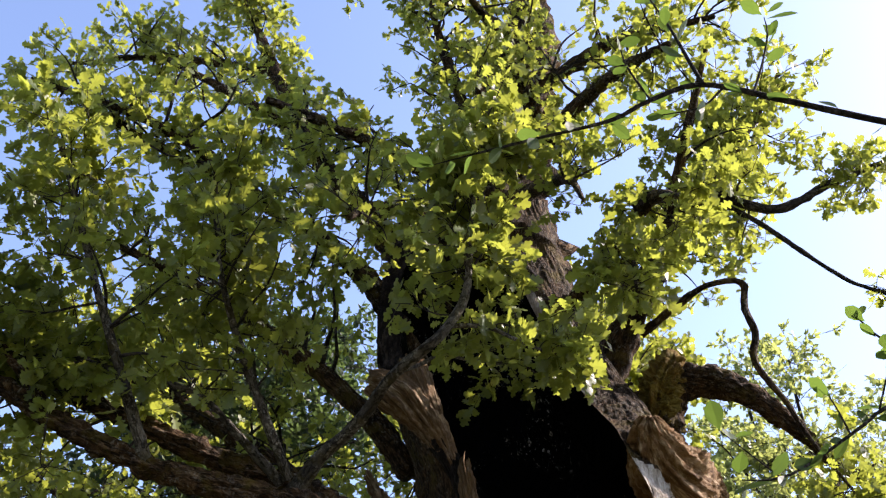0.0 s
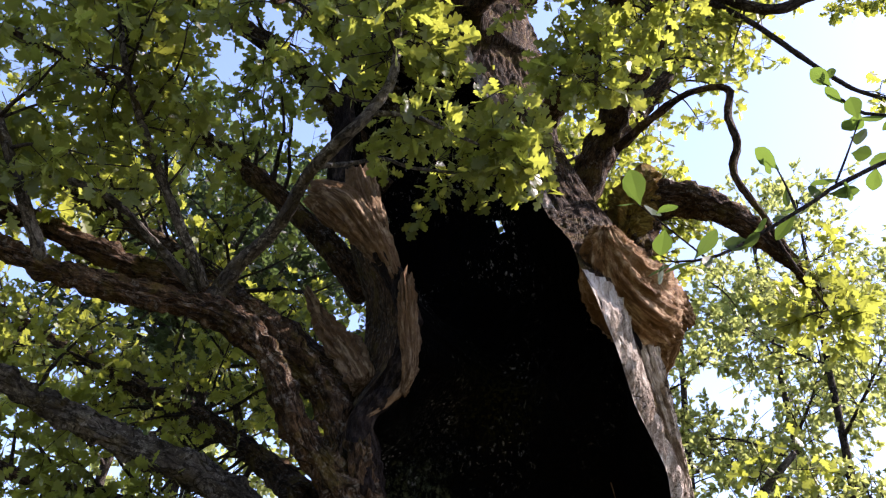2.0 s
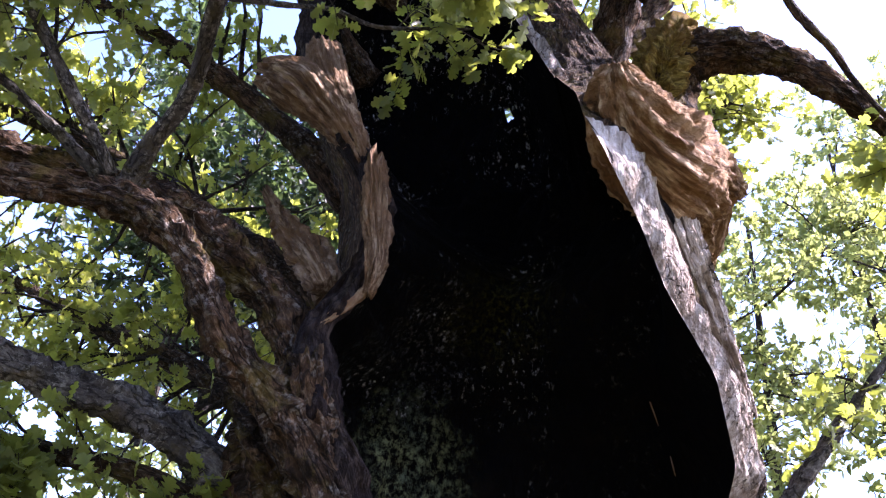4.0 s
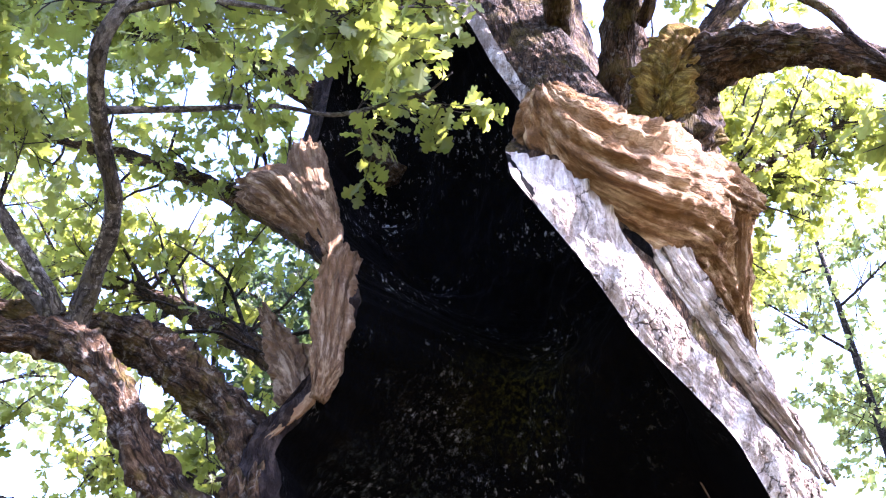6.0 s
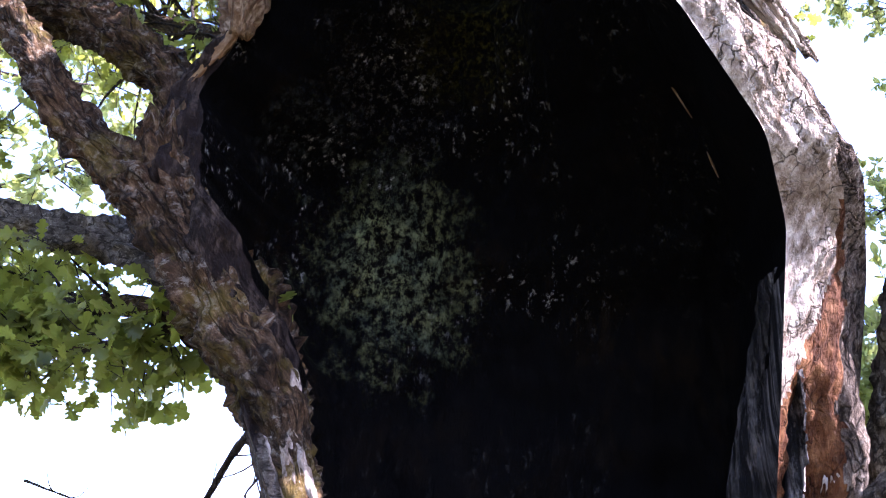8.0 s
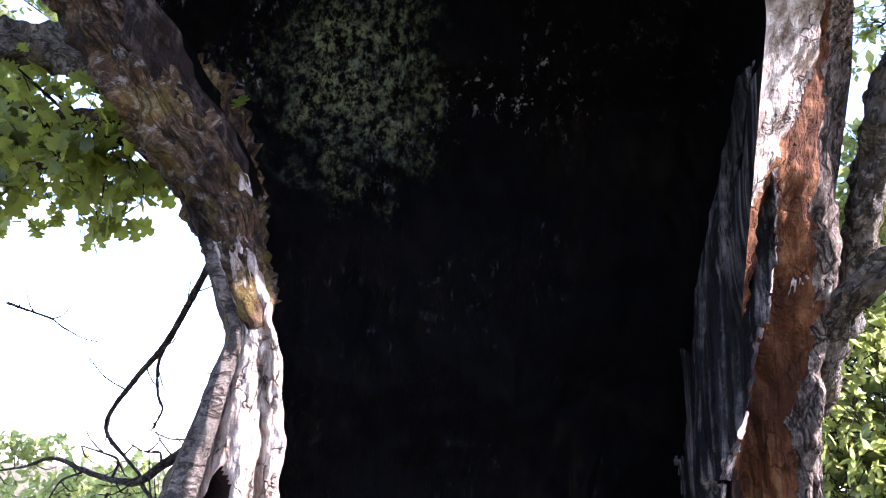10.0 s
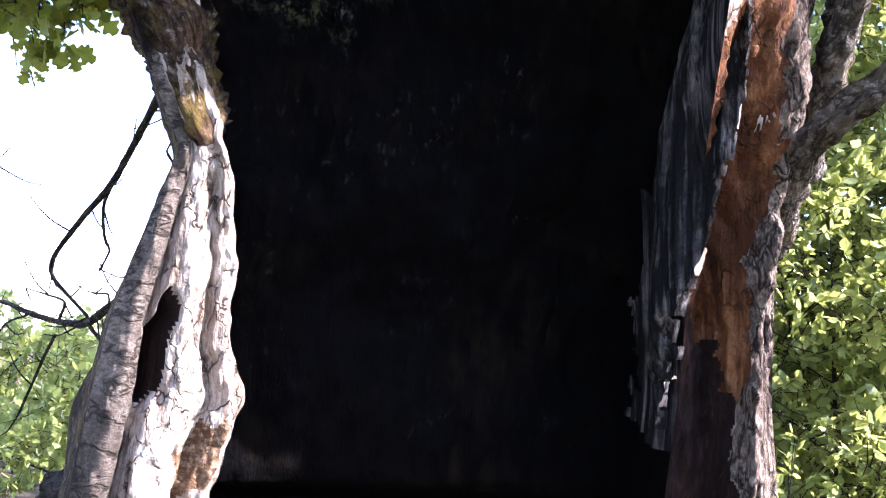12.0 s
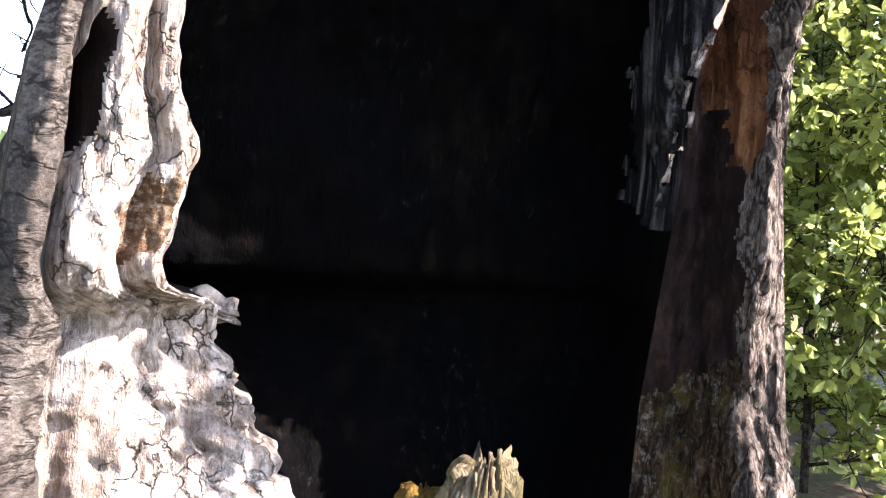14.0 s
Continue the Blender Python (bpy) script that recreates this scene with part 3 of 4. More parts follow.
                    for a in g:
                        mark[a] = to
        own = [[q for q, m in zip(f, mark) if m == k] for k in range(len(names))]
        for (name, material, label), faces in zip(names, own):
            used = sorted({c for q in faces for c in q})
            at = {c: m for m, c in enumerate(used)}
            pts = [v[c] for c in used]
            part(name, (pts, [tuple(at[c] for c in q) for q in faces], pts), material, oak, label)

    def right_part(u, z):
        if z > 4.62:
            return 4 if u < 0.16 and z > 5.5 else 3
        way = 0.09 * noise.noise(Vector((1.0, z * 6, 3.0))) + 0.05 * noise.noise(Vector((u * 9, z * 17, 3.0)))
        if u + way < (z - 2.55) / 1.3:
            return 1
        if z < 0.62 + 0.25 * u + way and u < 0.62 + way:
            return 6
        if u > 0.60 + 0.05 * math.sin(z * 9) + way:
            return 2
        # Part 5 is the low heartwood, its shadow put into a dark colour.
        return 5 if z < 1.78 - 0.55 * u + 2 * way else 0

    part("trunk", sheet(rims["b"], 0.10), BARK, oak, "deeply fissured brown oak bark")
    split(rims["l"], [("bark_strip", STRIP, "pale bark strip with cross cracks"), ("left_lip", RIM_PALE, "pale weathered bare wood edge"), ("torn_edge", TORN_SHADED, "torn wood edge, coloured dark as in shade"), ("rotten_hollow", FIBRE, "brown fibrous rotten patch"), ("cleft", SHADED_WOOD, "cleft in the wood, coloured dark for its shade")],
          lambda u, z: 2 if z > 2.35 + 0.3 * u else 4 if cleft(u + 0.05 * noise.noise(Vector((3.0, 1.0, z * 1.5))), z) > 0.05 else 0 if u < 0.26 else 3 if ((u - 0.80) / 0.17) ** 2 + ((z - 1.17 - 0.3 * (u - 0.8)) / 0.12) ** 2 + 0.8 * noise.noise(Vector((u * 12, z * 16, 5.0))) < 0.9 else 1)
    split(rims["r"], [("heartwood", RIM_BROWN, "dark brown exposed heartwood"), ("right_lip", RIM_PALE, "sun-bleached bare wood edge"), ("bark_edge", BLOCK, "cracked dark bark edge"), ("upper_bark_edge", BARK, "fissured brown bark edge"), ("upper_rim", RIM_PALE, "pale bare wood edge"), ("shaded_heartwood", SHADED_WOOD, "heartwood coloured dark as in shadow"), ("root_bark", BARK, "brown cracked bark of the root")],
          right_part, lambda u: 1 - (1 - u) ** 1.6)

    def inside(u, z):
        reach = 0.915 - 0.02 * math.sin(z * 5) + 0.085 * min(1, max(0, (1.75 - z) / 0.75)) if z < 2.5 else 0.91 + 0.09 * (z - 2.5) / 0.6
        return 1 if u > reach + 0.05 * noise.noise(Vector((u * 20, z * 5, 1.0))) + 0.03 * noise.noise(Vector((u * 40, z * 16, 4.0))) and 0.9 < z < 3.1 else 0

    split(rims["h"], [("hollow", CHAR, "charred hollow with grey-green lichen, coloured near-black for its shade"), ("inner_plate", GREY_SHADED, "grey inner wood, coloured near-black as in shade")], inside, lambda u: u, 0.012)
    # A grey plate of inner wood stands proud of the heartwood; its free edge is broken into steps.
    front, side, rng = [], [], np.random.default_rng(7)
    tooth, left_for = 0.0, 0
    for z in np.arange(1.30, 3.12, 0.012):
        if left_for <= 0:
            tooth, left_for = rng.uniform(0.0, 0.055) * min(1, max(0.25, (2.75 - z) / 0.4)), int(rng.integers(2, 10))
        left_for -= 1
        a = np.array([np.interp(z, PLATE[:, 0], PLATE[:, k]) for k in (1, 2)])
        b = np.array([np.interp(z, PLATE[:, 0], PLATE[:, k]) for k in (3, 4)])
        e = (b - a) / np.linalg.norm(b - a)
        out = np.array([e[1], -e[0]])
        b = b - e * tooth
        width = np.linalg.norm(b - a)
        row = [(*(a - e * 0.10 - out * 0.22), z), (*(a - e * 0.05 - out * 0.09), z)]
        for i in range(44):
            u = i / 43
            q = a + (b - a) * u + out * (0.035 * math.sin(math.pi * u) - 0.12 * (1 - u) ** 3)
            p = rugged((*q, z), (*out, 0), 0.035 * min(1, u * 6), 4.5, 0.22, 0.02)
            fold = abs(noise.noise(Vector((u * width * 34 + 0.8 * math.sin(z * 2.2), z * 1.5, 2.0))))
            row.append(p + np.array((*out, 0)) * 0.020 * (fold * 2 - 0.5))
        front.append(row)
        back = np.array((*(b - out * 0.035 - e * 0.005), z))
        side.append((tooth, [row[-1] + (back - row[-1]) * f + 0.006 * noise.noise(Vector((f * 5, z * 40, 1.0))) for f in (0.0, 0.25, 0.5, 0.75, 1.0)]))
    part("inner_wood_plate", sheet(front), GREY_SHADED, oak, "grey streaked plate of inner wood, coloured near-black as in shade")
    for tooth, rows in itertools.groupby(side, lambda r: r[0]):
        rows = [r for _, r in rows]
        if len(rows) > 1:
            # Pale chips have sunlight in their colour, dark ones shade; fewer pale higher up.
            sunlit = rng.random() < (0.5 if rows[0][0][2] < 2.0 else 0.12)
            part("broken_chip", sheet(rows), RIM_PALE if sunlit else GREY_SHADED, oak, "stepped break of the inner wood, coloured pale as if sunlit" if sunlit else "stepped break of the inner wood, coloured dark as in shade", smooth=False)


make_trunk()

# The stem above the hollow.
part("upper_stem", tube([(0.42, 7.1, 7.6, 0.72), (0.42, 7.1, 8.6, 0.55), (0.60, 7.0, 9.8, 0.42), (0.85, 6.8, 11.2, 0.30), (0.9, 6.7, 12.8, 0.14)], 0.08, 28, 0.35, 5.0, 2.0, 0.3), BARK, oak)


def fluted(points, flat=1.0, turn=0.0, sides=60, step=0.016, flutes=0.16, twist=0.0, rag=(0.0, 0.0), seed=0.0, rough=0.012):
    """Torn or grown wood along points (x, y, z, radius): fibres in ridges along it, oval where flat < 1, frayed at its ends where rag > 0."""
    c = spline(points, step)
    axis, rad = c[:, :3], np.maximum(c[:, 3], 0.003)
    tang = np.gradient(axis, axis=0)
    tang /= np.linalg.norm(tang, axis=1)[:, None] + 1e-9
    run = np.r_[0, np.cumsum(np.linalg.norm(np.diff(axis, axis=0), axis=1))]
    up = np.array([0.3, 0.2, 1.0]) if abs(tang[0][2]) < 0.8 else np.array([1.0, 0.2, 0.1])
    verts, grain, n = [], [], len(axis)
    for k in range(n):
        side = np.cross(tang[k], up)
        side /= np.linalg.norm(side) + 1e-9
        up = np.cross(side, tang[k])
        for j in range(sides):
            a = 2 * math.pi * j / sides
            g = a + twist * run[k]
            x, y = math.cos(a), flat * math.sin(a)
            d = side * (x * math.cos(turn) - y * math.sin(turn)) + up * (x * math.sin(turn) + y * math.cos(turn))
            q = Vector((math.cos(g) * 2.6 + seed, math.sin(g) * 2.6, run[k] * 1.6))
            r = rad[k] * (1 + flutes * (2.2 * abs(noise.noise(q)) - 0.6) + 0.55 * flutes * (1.8 * abs(noise.noise(q * 2.9)) - 0.4))
            p = axis[k] + d * r
            p = p + d * rough * (fbm(Vector(p) * 21, 3) + 0.9 * noise.noise(Vector((math.cos(g) * 13 + seed, math.sin(g) * 13, run[k] * 6))))
            for amount, dist, sign in ((rag[0], run[k], -1), (rag[1], run[-1] - run[k], 1)):
                if amount:
                    w = max(0, 1 - dist / (2.2 * amount))
                    t = noise.noise(Vector((math.cos(g) * 3.1 + seed, math.sin(g) * 3.1, 4.0))) + 0.8 * noise.noise(Vector((math.cos(g) * 9 + seed, math.sin(g) * 9, 9.0)))
                    p = p + tang[k] * sign * amount * w * t
            verts.append(p)
            grain.append((math.cos(g) * rad[k] + seed, math.sin(g) * rad[k], run[k]))
    faces = [(k * sides + j, k * sides + (j + 1) % sides, (k + 1) * sides + (j + 1) % sides, (k + 1) * sides + j) for k in range(n - 1) for j in range(sides)]
    verts += [axis[0], axis[-1]]
    grain += [(seed, 0, run[0]), (seed, 0, run[-1])]
    for j in range(sides):
        j2 = (j + 1) % sides
        faces += [(j2, j, n * sides), ((n - 1) * sides + j, (n - 1) * sides + j2, n * sides + 1)]
    return verts, faces, grain


# The burl beside the opening, its hooked end and the strands of wood that run down from it.
part("burl", fluted([(1.86, 6.96, 4.40, 0.03), (1.85, 6.80, 4.50, 0.09), (1.83, 6.55, 4.62, 0.16), (1.79, 6.32, 4.68, 0.245), (1.67, 6.06, 4.70, 0.265), (1.56, 5.84, 4.77, 0.225), (1.51, 5.70, 4.88, 0.14), (1.50, 5.64, 4.97, 0.06)], sides=96, step=0.012, flutes=0.17, twist=-1.2, rag=(0.0, 0.03), seed=1.0, rough=0.02), BURL, oak, "bulging brown burl beside the opening")
part("burl_hook", fluted([(1.84, 6.26, 4.78, 0.17), (1.95, 6.39, 4.82, 0.14), (2.05, 6.50, 4.81, 0.095), (2.11, 6.56, 4.79, 0.05)], flutes=0.2, rag=(0.0, 0.05), seed=6.0, rough=0.02), BURL, oak, "hooked end of the burl")
part("burl_root", fluted([(2.04, 6.50, 4.78, 0.06), (1.97, 6.66, 4.63, 0.065), (1.92, 6.84, 4.50, 0.05), (1.90, 7.02, 4.32, 0.03), (1.93, 7.14, 4.1, 0.012)], flutes=0.22, seed=5.0), BURL, oak, "tapering burl root")
for n, (dx, r) in enumerate(((0.0, 0.045), (0.055, 0.05), (0.10, 0.04))):
    part("wood_strand", fluted([(1.68 + dx, 6.10 + dx, 4.56, r * 0.8), (1.75 + dx, 6.26 + dx, 4.34, r), (1.86 + dx * 0.8, 6.52 + dx, 4.12, r * 0.9), (1.99 + dx * 0.6, 6.82 + dx, 3.90, r * 0.5), (2.08 + dx * 0.4, 7.02 + dx, 3.72, 0.008)], sides=40, step=0.02, flutes=0.25, seed=30.0 + n), RIM_PALE, oak, "sun-bleached strand of wood")
# Broken stubs and torn wood beside the opening.
part("broken_stub", fluted([(0.10, 6.14, 4.88, 0.045), (0.01, 6.14, 5.06, 0.08), (-0.12, 6.12, 5.24, 0.12), (-0.28, 6.10, 5.41, 0.155), (-0.44, 6.08, 5.51, 0.15), (-0.57, 6.06, 5.56, 0.09)], flutes=0.22, twist=0.8, rag=(0.0, 0.09), seed=9.0), SLAB, oak, "broken funnel-shaped branch stub")
part("broken_stub", fluted([(0.0, 6.16, 5.15, 0.06), (-0.13, 6.15, 5.42, 0.115), (-0.22, 6.15, 5.64, 0.125), (-0.27, 6.17, 5.82, 0.10)], flutes=0.24, rag=(0.0, 0.10), seed=29.0), SLAB, oak, "frayed grey branch stub")
part("torn_slab", fluted([(0.24, 6.02, 3.98, 0.03), (0.27, 6.01, 4.15, 0.085), (0.24, 6.03, 4.40, 0.115), (0.21, 6.06, 4.65, 0.115), (0.18, 6.10, 4.80, 0.10), (0.18, 6.12, 4.88, 0.085)], 0.5, 0.3, flutes=0.34, rag=(0.02, 0.09), seed=13.0, rough=0.02), SLAB, oak, "hanging slab of torn wood")
part("dead_stub", fluted([(-0.06, 6.28, 4.15, 0.10), (-0.22, 6.36, 4.40, 0.105), (-0.38, 6.40, 4.60, 0.08), (-0.50, 6.42, 4.78, 0.05), (-0.60, 6.42, 4.94, 0.02)], flutes=0.35, rag=(0.0, 0.10), seed=17.0, rough=0.025), SLAB, oak, "splintered dead stub")
part("torn_rim", fluted([(0.32, 6.03, 4.16, 0.014), (0.17, 6.00, 3.93, 0.02), (0.03, 5.97, 3.80, 0.02), (-0.04, 5.95, 3.70, 0.012)], sides=28, flutes=0.3, seed=21.0), SLAB, oak, "thin pale torn rim")
part("broken_collar", fluted([(0.16, 6.16, 2.95, 0.08), (0.08, 6.02, 3.25, 0.095), (0.03, 5.94, 3.46, 0.10), (0.02, 5.91, 3.60, 0.085)], flutes=0.40, rag=(0.0, 0.10), seed=23.0, rough=0.025), BARK, oak, "gnarled broken collar of bark")
part("limb_root", fluted([(0.40, 6.50, 2.20, 0.05), (0.16, 6.52, 2.55, 0.12), (-0.05, 6.56, 2.86, 0.17), (-0.26, 6.52, 3.14, 0.18), (-0.42, 6.45, 3.36, 0.13), (-0.5, 6.4, 3.5, 0.06)], flutes=0.40, seed=33.0, rough=0.035), BARK, oak, "dark shaggy underside of the limb root")
part("moss_cushion", fluted([(1.68, 6.66, 5.45, 0.05), (1.74, 6.62, 5.65, 0.14), (1.80, 6.58, 5.85, 0.15), (1.92, 6.56, 6.02, 0.10), (2.0, 6.58, 6.06, 0.03)], flutes=0.4, seed=25.0, rough=0.05), MOSS, oak, "yellow-green moss cushion")
part("wood_ledge", fluted([(0.10, 6.80, 0.82, 0.05), (0.18, 6.92, 0.86, 0.055), (0.25, 6.99, 0.87, 0.04), (0.30, 7.02, 0.86, 0.02)], flutes=0.5, rag=(0.0, 0.05), seed=19.0, rough=0.03), RIM_PALE, oak, "crumbling pale wood ledge")
part("branch_scar", fluted([(1.70, 7.98, 2.36, 0.035), (1.73, 7.93, 2.41, 0.045), (1.755, 7.89, 2.46, 0.03)], flutes=0.3, rag=(0.0, 0.03), seed=27.0, rough=0.02), RIM_PALE, oak, "pale scar of a lost branch")

# Limbs to the left of the opening.
limb(oak, [(0.56, 6.40, 2.12, 0.03), (0.40, 6.34, 2.5, 0.085), (0.18, 6.15, 2.9, 0.115), (-0.02, 5.95, 3.28, 0.115), (-0.28, 5.68, 3.60, 0.085), (-0.50, 5.47, 3.98, 0.080), (-0.80, 5.36, 4.18, 0.078), (-1.70, 5.08, 4.30, 0.065), (-2.6, 4.8, 4.65, 0.05), (-3.6, 4.5, 5.3, 0.03)], "brown gnarled limb", 21, 20, 0.8, start=0.68, sides=44, step=0.018, rough=0.35, knots=0.3, crust=0.026)
limb(oak, [(-0.12, 6.12, 3.45, 0.09), (-0.16, 6.1, 3.78, 0.105), (-0.35, 6.02, 4.08, 0.105), (-0.90, 5.80, 4.48, 0.095), (-1.3, 5.6, 4.55, 0.075), (-2.0, 5.3, 4.75, 0.06), (-3.0, 5.0, 5.1, 0.05), (-4.0, 4.8, 5.7, 0.025)], "brown gnarled limb", 22, 24, 0.8, start=0.55, sides=44, step=0.018, rough=0.35, knots=0.3, crust=0.026)
limb(oak, [(-0.93, 5.54, 4.36, 0.06), (-0.74, 5.41, 4.56, 0.048), (-0.55, 5.29, 4.67, 0.042), (-0.40, 5.13, 4.74, 0.040), (-0.24, 4.88, 4.80, 0.037), (-0.05, 4.66, 4.83, 0.034), (0.10, 4.54, 4.88, 0.032), (0.22, 4.52, 5.05, 0.030), (0.28, 4.52, 5.25, 0.026), (0.31, 4.40, 5.6, 0.02), (0.34, 4.32, 6.1, 0.014), (0.45, 4.2, 6.7, 0.008)], "slender green-brown branch", 23, 40, 0.6, start=0.48, sides=12, step=0.04, rough=0.2, knots=0.15, size=0.135, material=BARK_GREY)
limb(oak, [(-0.16, 4.80, 4.82, 0.018), (-0.06, 5.15, 5.12, 0.015), (0.04, 5.55, 5.48, 0.013), (0.18, 5.85, 5.64, 0.012), (0.54, 5.90, 5.62, 0.010), (0.74, 5.89, 5.585, 0.007), (0.90, 5.86, 5.62, 0.004)], "pale thin branch", 57, 10, 0.35, start=0.15, sides=8, step=0.04, rough=0.2, size=0.125, twigs=4, material=BARK_GREY)
limb(oak, [(0.16, 4.52, 4.96, 0.018), (0.40, 4.62, 5.02, 0.014), (0.66, 4.74, 4.96, 0.010), (0.86, 5.0, 5.08, 0.007), (1.1, 5.2, 5.25, 0.004)], "leafy thin branch", 59, 16, 0.35, start=0.2, sides=8, step=0.04, rough=0.2, size=0.13, twigs=4, material=BARK_GREY)
limb(oak, [(1.55, 5.9, 6.9, 0.03), (1.50, 5.4, 6.3, 0.02), (1.45, 5.1, 5.8, 0.014), (1.42, 4.95, 5.45, 0.006)], "leafy hanging branch", 60, 16, 0.4, start=0.45, sides=8, size=0.13, twigs=4)
limb(oak, [(-0.35, 6.65, 3.10, 0.035), (-0.8, 6.62, 3.12, 0.028), (-1.4, 6.55, 3.10, 0.022), (-2.1, 6.45, 3.2, 0.012)], "low leafy branch", 96, 20, 0.38, start=0.12, droop=0.14, lift=0.0, size=0.14)
limb(oak, [(-1.0, 5.48, 4.40, 0.035), (-1.3, 5.35, 4.68, 0.03), (-1.6, 5.1, 4.88, 0.025), (-2.2, 4.95, 5.0, 0.02), (-3.0, 4.8, 5.2, 0.01)], "pale slender branch", 58, 22, 0.6, start=0.5, size=0.13, material=BARK_GREY)
limb(oak, [(-0.95, 5.45, 4.42, 0.035), (-1.2, 5.0, 4.95, 0.028), (-1.4, 4.6, 5.5, 0.022), (-1.5, 4.3, 6.2, 0.01)], "pale slender branch", 33, 36, 0.8, start=0.3, size=0.135, material=BARK_GREY)
limb(oak, [(-1.75, 5.05, 4.30, 0.04), (-2.0, 4.7, 4.9, 0.032), (-2.3, 4.4, 5.6, 0.025), (-2.7, 4.2, 6.5, 0.012)], "pale slender branch", 34, 28, 0.85, start=0.3, size=0.135, material=BARK_GREY)
limb(oak, [(-2.4, 4.85, 4.6, 0.035), (-3.0, 4.5, 5.2, 0.026), (-3.6, 4.3, 6.0, 0.012)], "pale slender branch", 35, 26, 0.9, start=0.2, size=0.135)
limb(oak, [(-0.30, 6.85, 2.75, 0.13), (-0.6, 6.62, 3.25, 0.12), (-1.09, 6.43, 3.56, 0.10), (-1.7, 6.2, 3.75, 0.085), (-3.0, 5.9, 4.3, 0.06), (-4.4, 5.6, 5.2, 0.025)], "grey lichened limb", 24, 40, 1.0, material=BARK_GREY, start=0.45, sides=40, step=0.02, rough=0.4, crust=0.02)
limb(oak, [(-0.35, 7.1, 2.6, 0.10), (-0.75, 6.9, 3.05, 0.08), (-1.22, 6.7, 3.33, 0.065), (-2.7, 6.85, 3.7, 0.05), (-4.2, 7.0, 4.4, 0.02)], "low dark limb", 25, 44, 0.9, start=0.25, droop=0.10, lift=-0.05)
limb(oak, [(-0.45, 7.5, 3.6, 0.14), (-1.5, 7.9, 4.4, 0.10), (-3.0, 8.3, 5.2, 0.07), (-4.8, 8.6, 6.2, 0.025)], "back limb", 36, 80, 1.2, start=0.2, droop=0.08, lift=0.0)
limb(oak, [(-0.40, 7.4, 4.6, 0.14), (-1.3, 7.3, 5.3, 0.10), (-2.7, 7.2, 6.2, 0.07), (-4.4, 7.0, 7.0, 0.025)], "back limb", 37, 85, 1.2, start=0.2, droop=0.05)
limb(oak, [(0.0, 8.2, 4.2, 0.14), (-0.9, 8.9, 5.2, 0.10), (-1.9, 9.6, 6.2, 0.07), (-3.0, 10.4, 7.2, 0.025)], "back limb", 38, 60, 1.2, start=0.2, droop=0.05)
limb(oak, [(-0.35, 7.2, 5.4, 0.12), (-1.0, 7.0, 6.1, 0.09), (-2.2, 6.6, 6.9, 0.06), (-3.6, 6.0, 7.4, 0.025)], "back limb", 39, 40, 1.1, start=0.2, droop=0.05)
limb(oak, [(0.2, 8.4, 4.0, 0.13), (-0.6, 9.3, 4.6, 0.09), (-1.5, 10.3, 5.4, 0.06), (-2.6, 11.4, 6.4, 0.025)], "back limb", 87, 60, 1.2, start=0.15, droop=0.05)
limb(oak, [(0.0, 8.0, 5.2, 0.13), (-0.4, 9.2, 6.4, 0.09), (-0.8, 10.4, 7.6, 0.06), (-1.2, 11.6, 8.8, 0.025)], "back limb", 88, 70, 1.2, start=0.15, droop=0.05)
# Limbs to the right and above.
limb(oak, [(1.52, 7.15, 5.0, 0.20), (1.66, 6.9, 5.55, 0.23), (1.86, 6.68, 5.88, 0.17), (2.12, 6.62, 5.93, 0.12), (2.42, 6.62, 5.82, 0.10), (2.75, 6.62, 5.52, 0.075), (3.06, 6.9, 5.4, 0.045), (3.5, 7.2, 5.2, 0.02)], "brown limb with moss", 26, 8, 0.5, start=0.8, rough=0.35, sides=40, step=0.02, crust=0.02)
limb(oak, [(1.25, 7.2, 6.0, 0.18), (1.6, 6.6, 6.5, 0.13), (1.92, 6.05, 6.95, 0.10), (2.33, 6.0, 7.66, 0.08), (2.8, 6.0, 8.27, 0.05), (3.3, 5.9, 9.1, 0.02)], "rising limb", 27, 64, 0.8, start=0.3)
limb(oak, [(2.3, 6.0, 7.6, 0.05), (2.9, 6.0, 7.30, 0.04), (3.49, 6.0, 7.61, 0.035), (4.1, 6.0, 7.9, 0.015)], "dark bare branch", 45, 16, 0.5, start=0.1, material=BARK_DARK)
limb(oak, [(2.4, 6.05, 7.5, 0.03), (2.74, 6.0, 7.14, 0.022), (3.26, 6.0, 6.53, 0.018), (3.52, 6.0, 6.35, 0.014), (4.2, 6.0, 6.0, 0.006)], "thin dark branch", 46, 5, 0.4, start=0.6, material=BARK_DARK)
limb(oak, [(1.7, 6.6, 6.4, 0.035), (1.95, 6.25, 6.42, 0.03), (2.2, 6.1, 6.52, 0.024), (2.47, 6.0, 6.47, 0.024), (2.44, 6.0, 6.2, 0.026), (2.48, 6.0, 5.95, 0.026), (2.44, 6.05, 5.7, 0.024), (2.62, 6.1, 5.35, 0.02), (2.72, 6.1, 5.05, 0.016), (3.0, 6.2, 4.6, 0.008)], "dead grey branch", 47, 6, 0.4, start=0.85, rough=0.5)
limb(oak, [(0.1, 7.3, 6.9, 0.18), (-0.8, 6.75, 7.9, 0.12), (-1.44, 6.5, 8.68, 0.10), (-2.1, 6.5, 10.1, 0.08), (-2.9, 6.5, 12.0, 0.04)], "rising dark limb", 28, 50, 1.0, start=0.3)
limb(oak, [(-2.2, 6.5, 10.3, 0.05), (-3.65, 6.5, 10.7, 0.04), (-4.8, 6.5, 10.65, 0.02)], "spreading dark limb", 48, 40, 1.0, start=0.1)
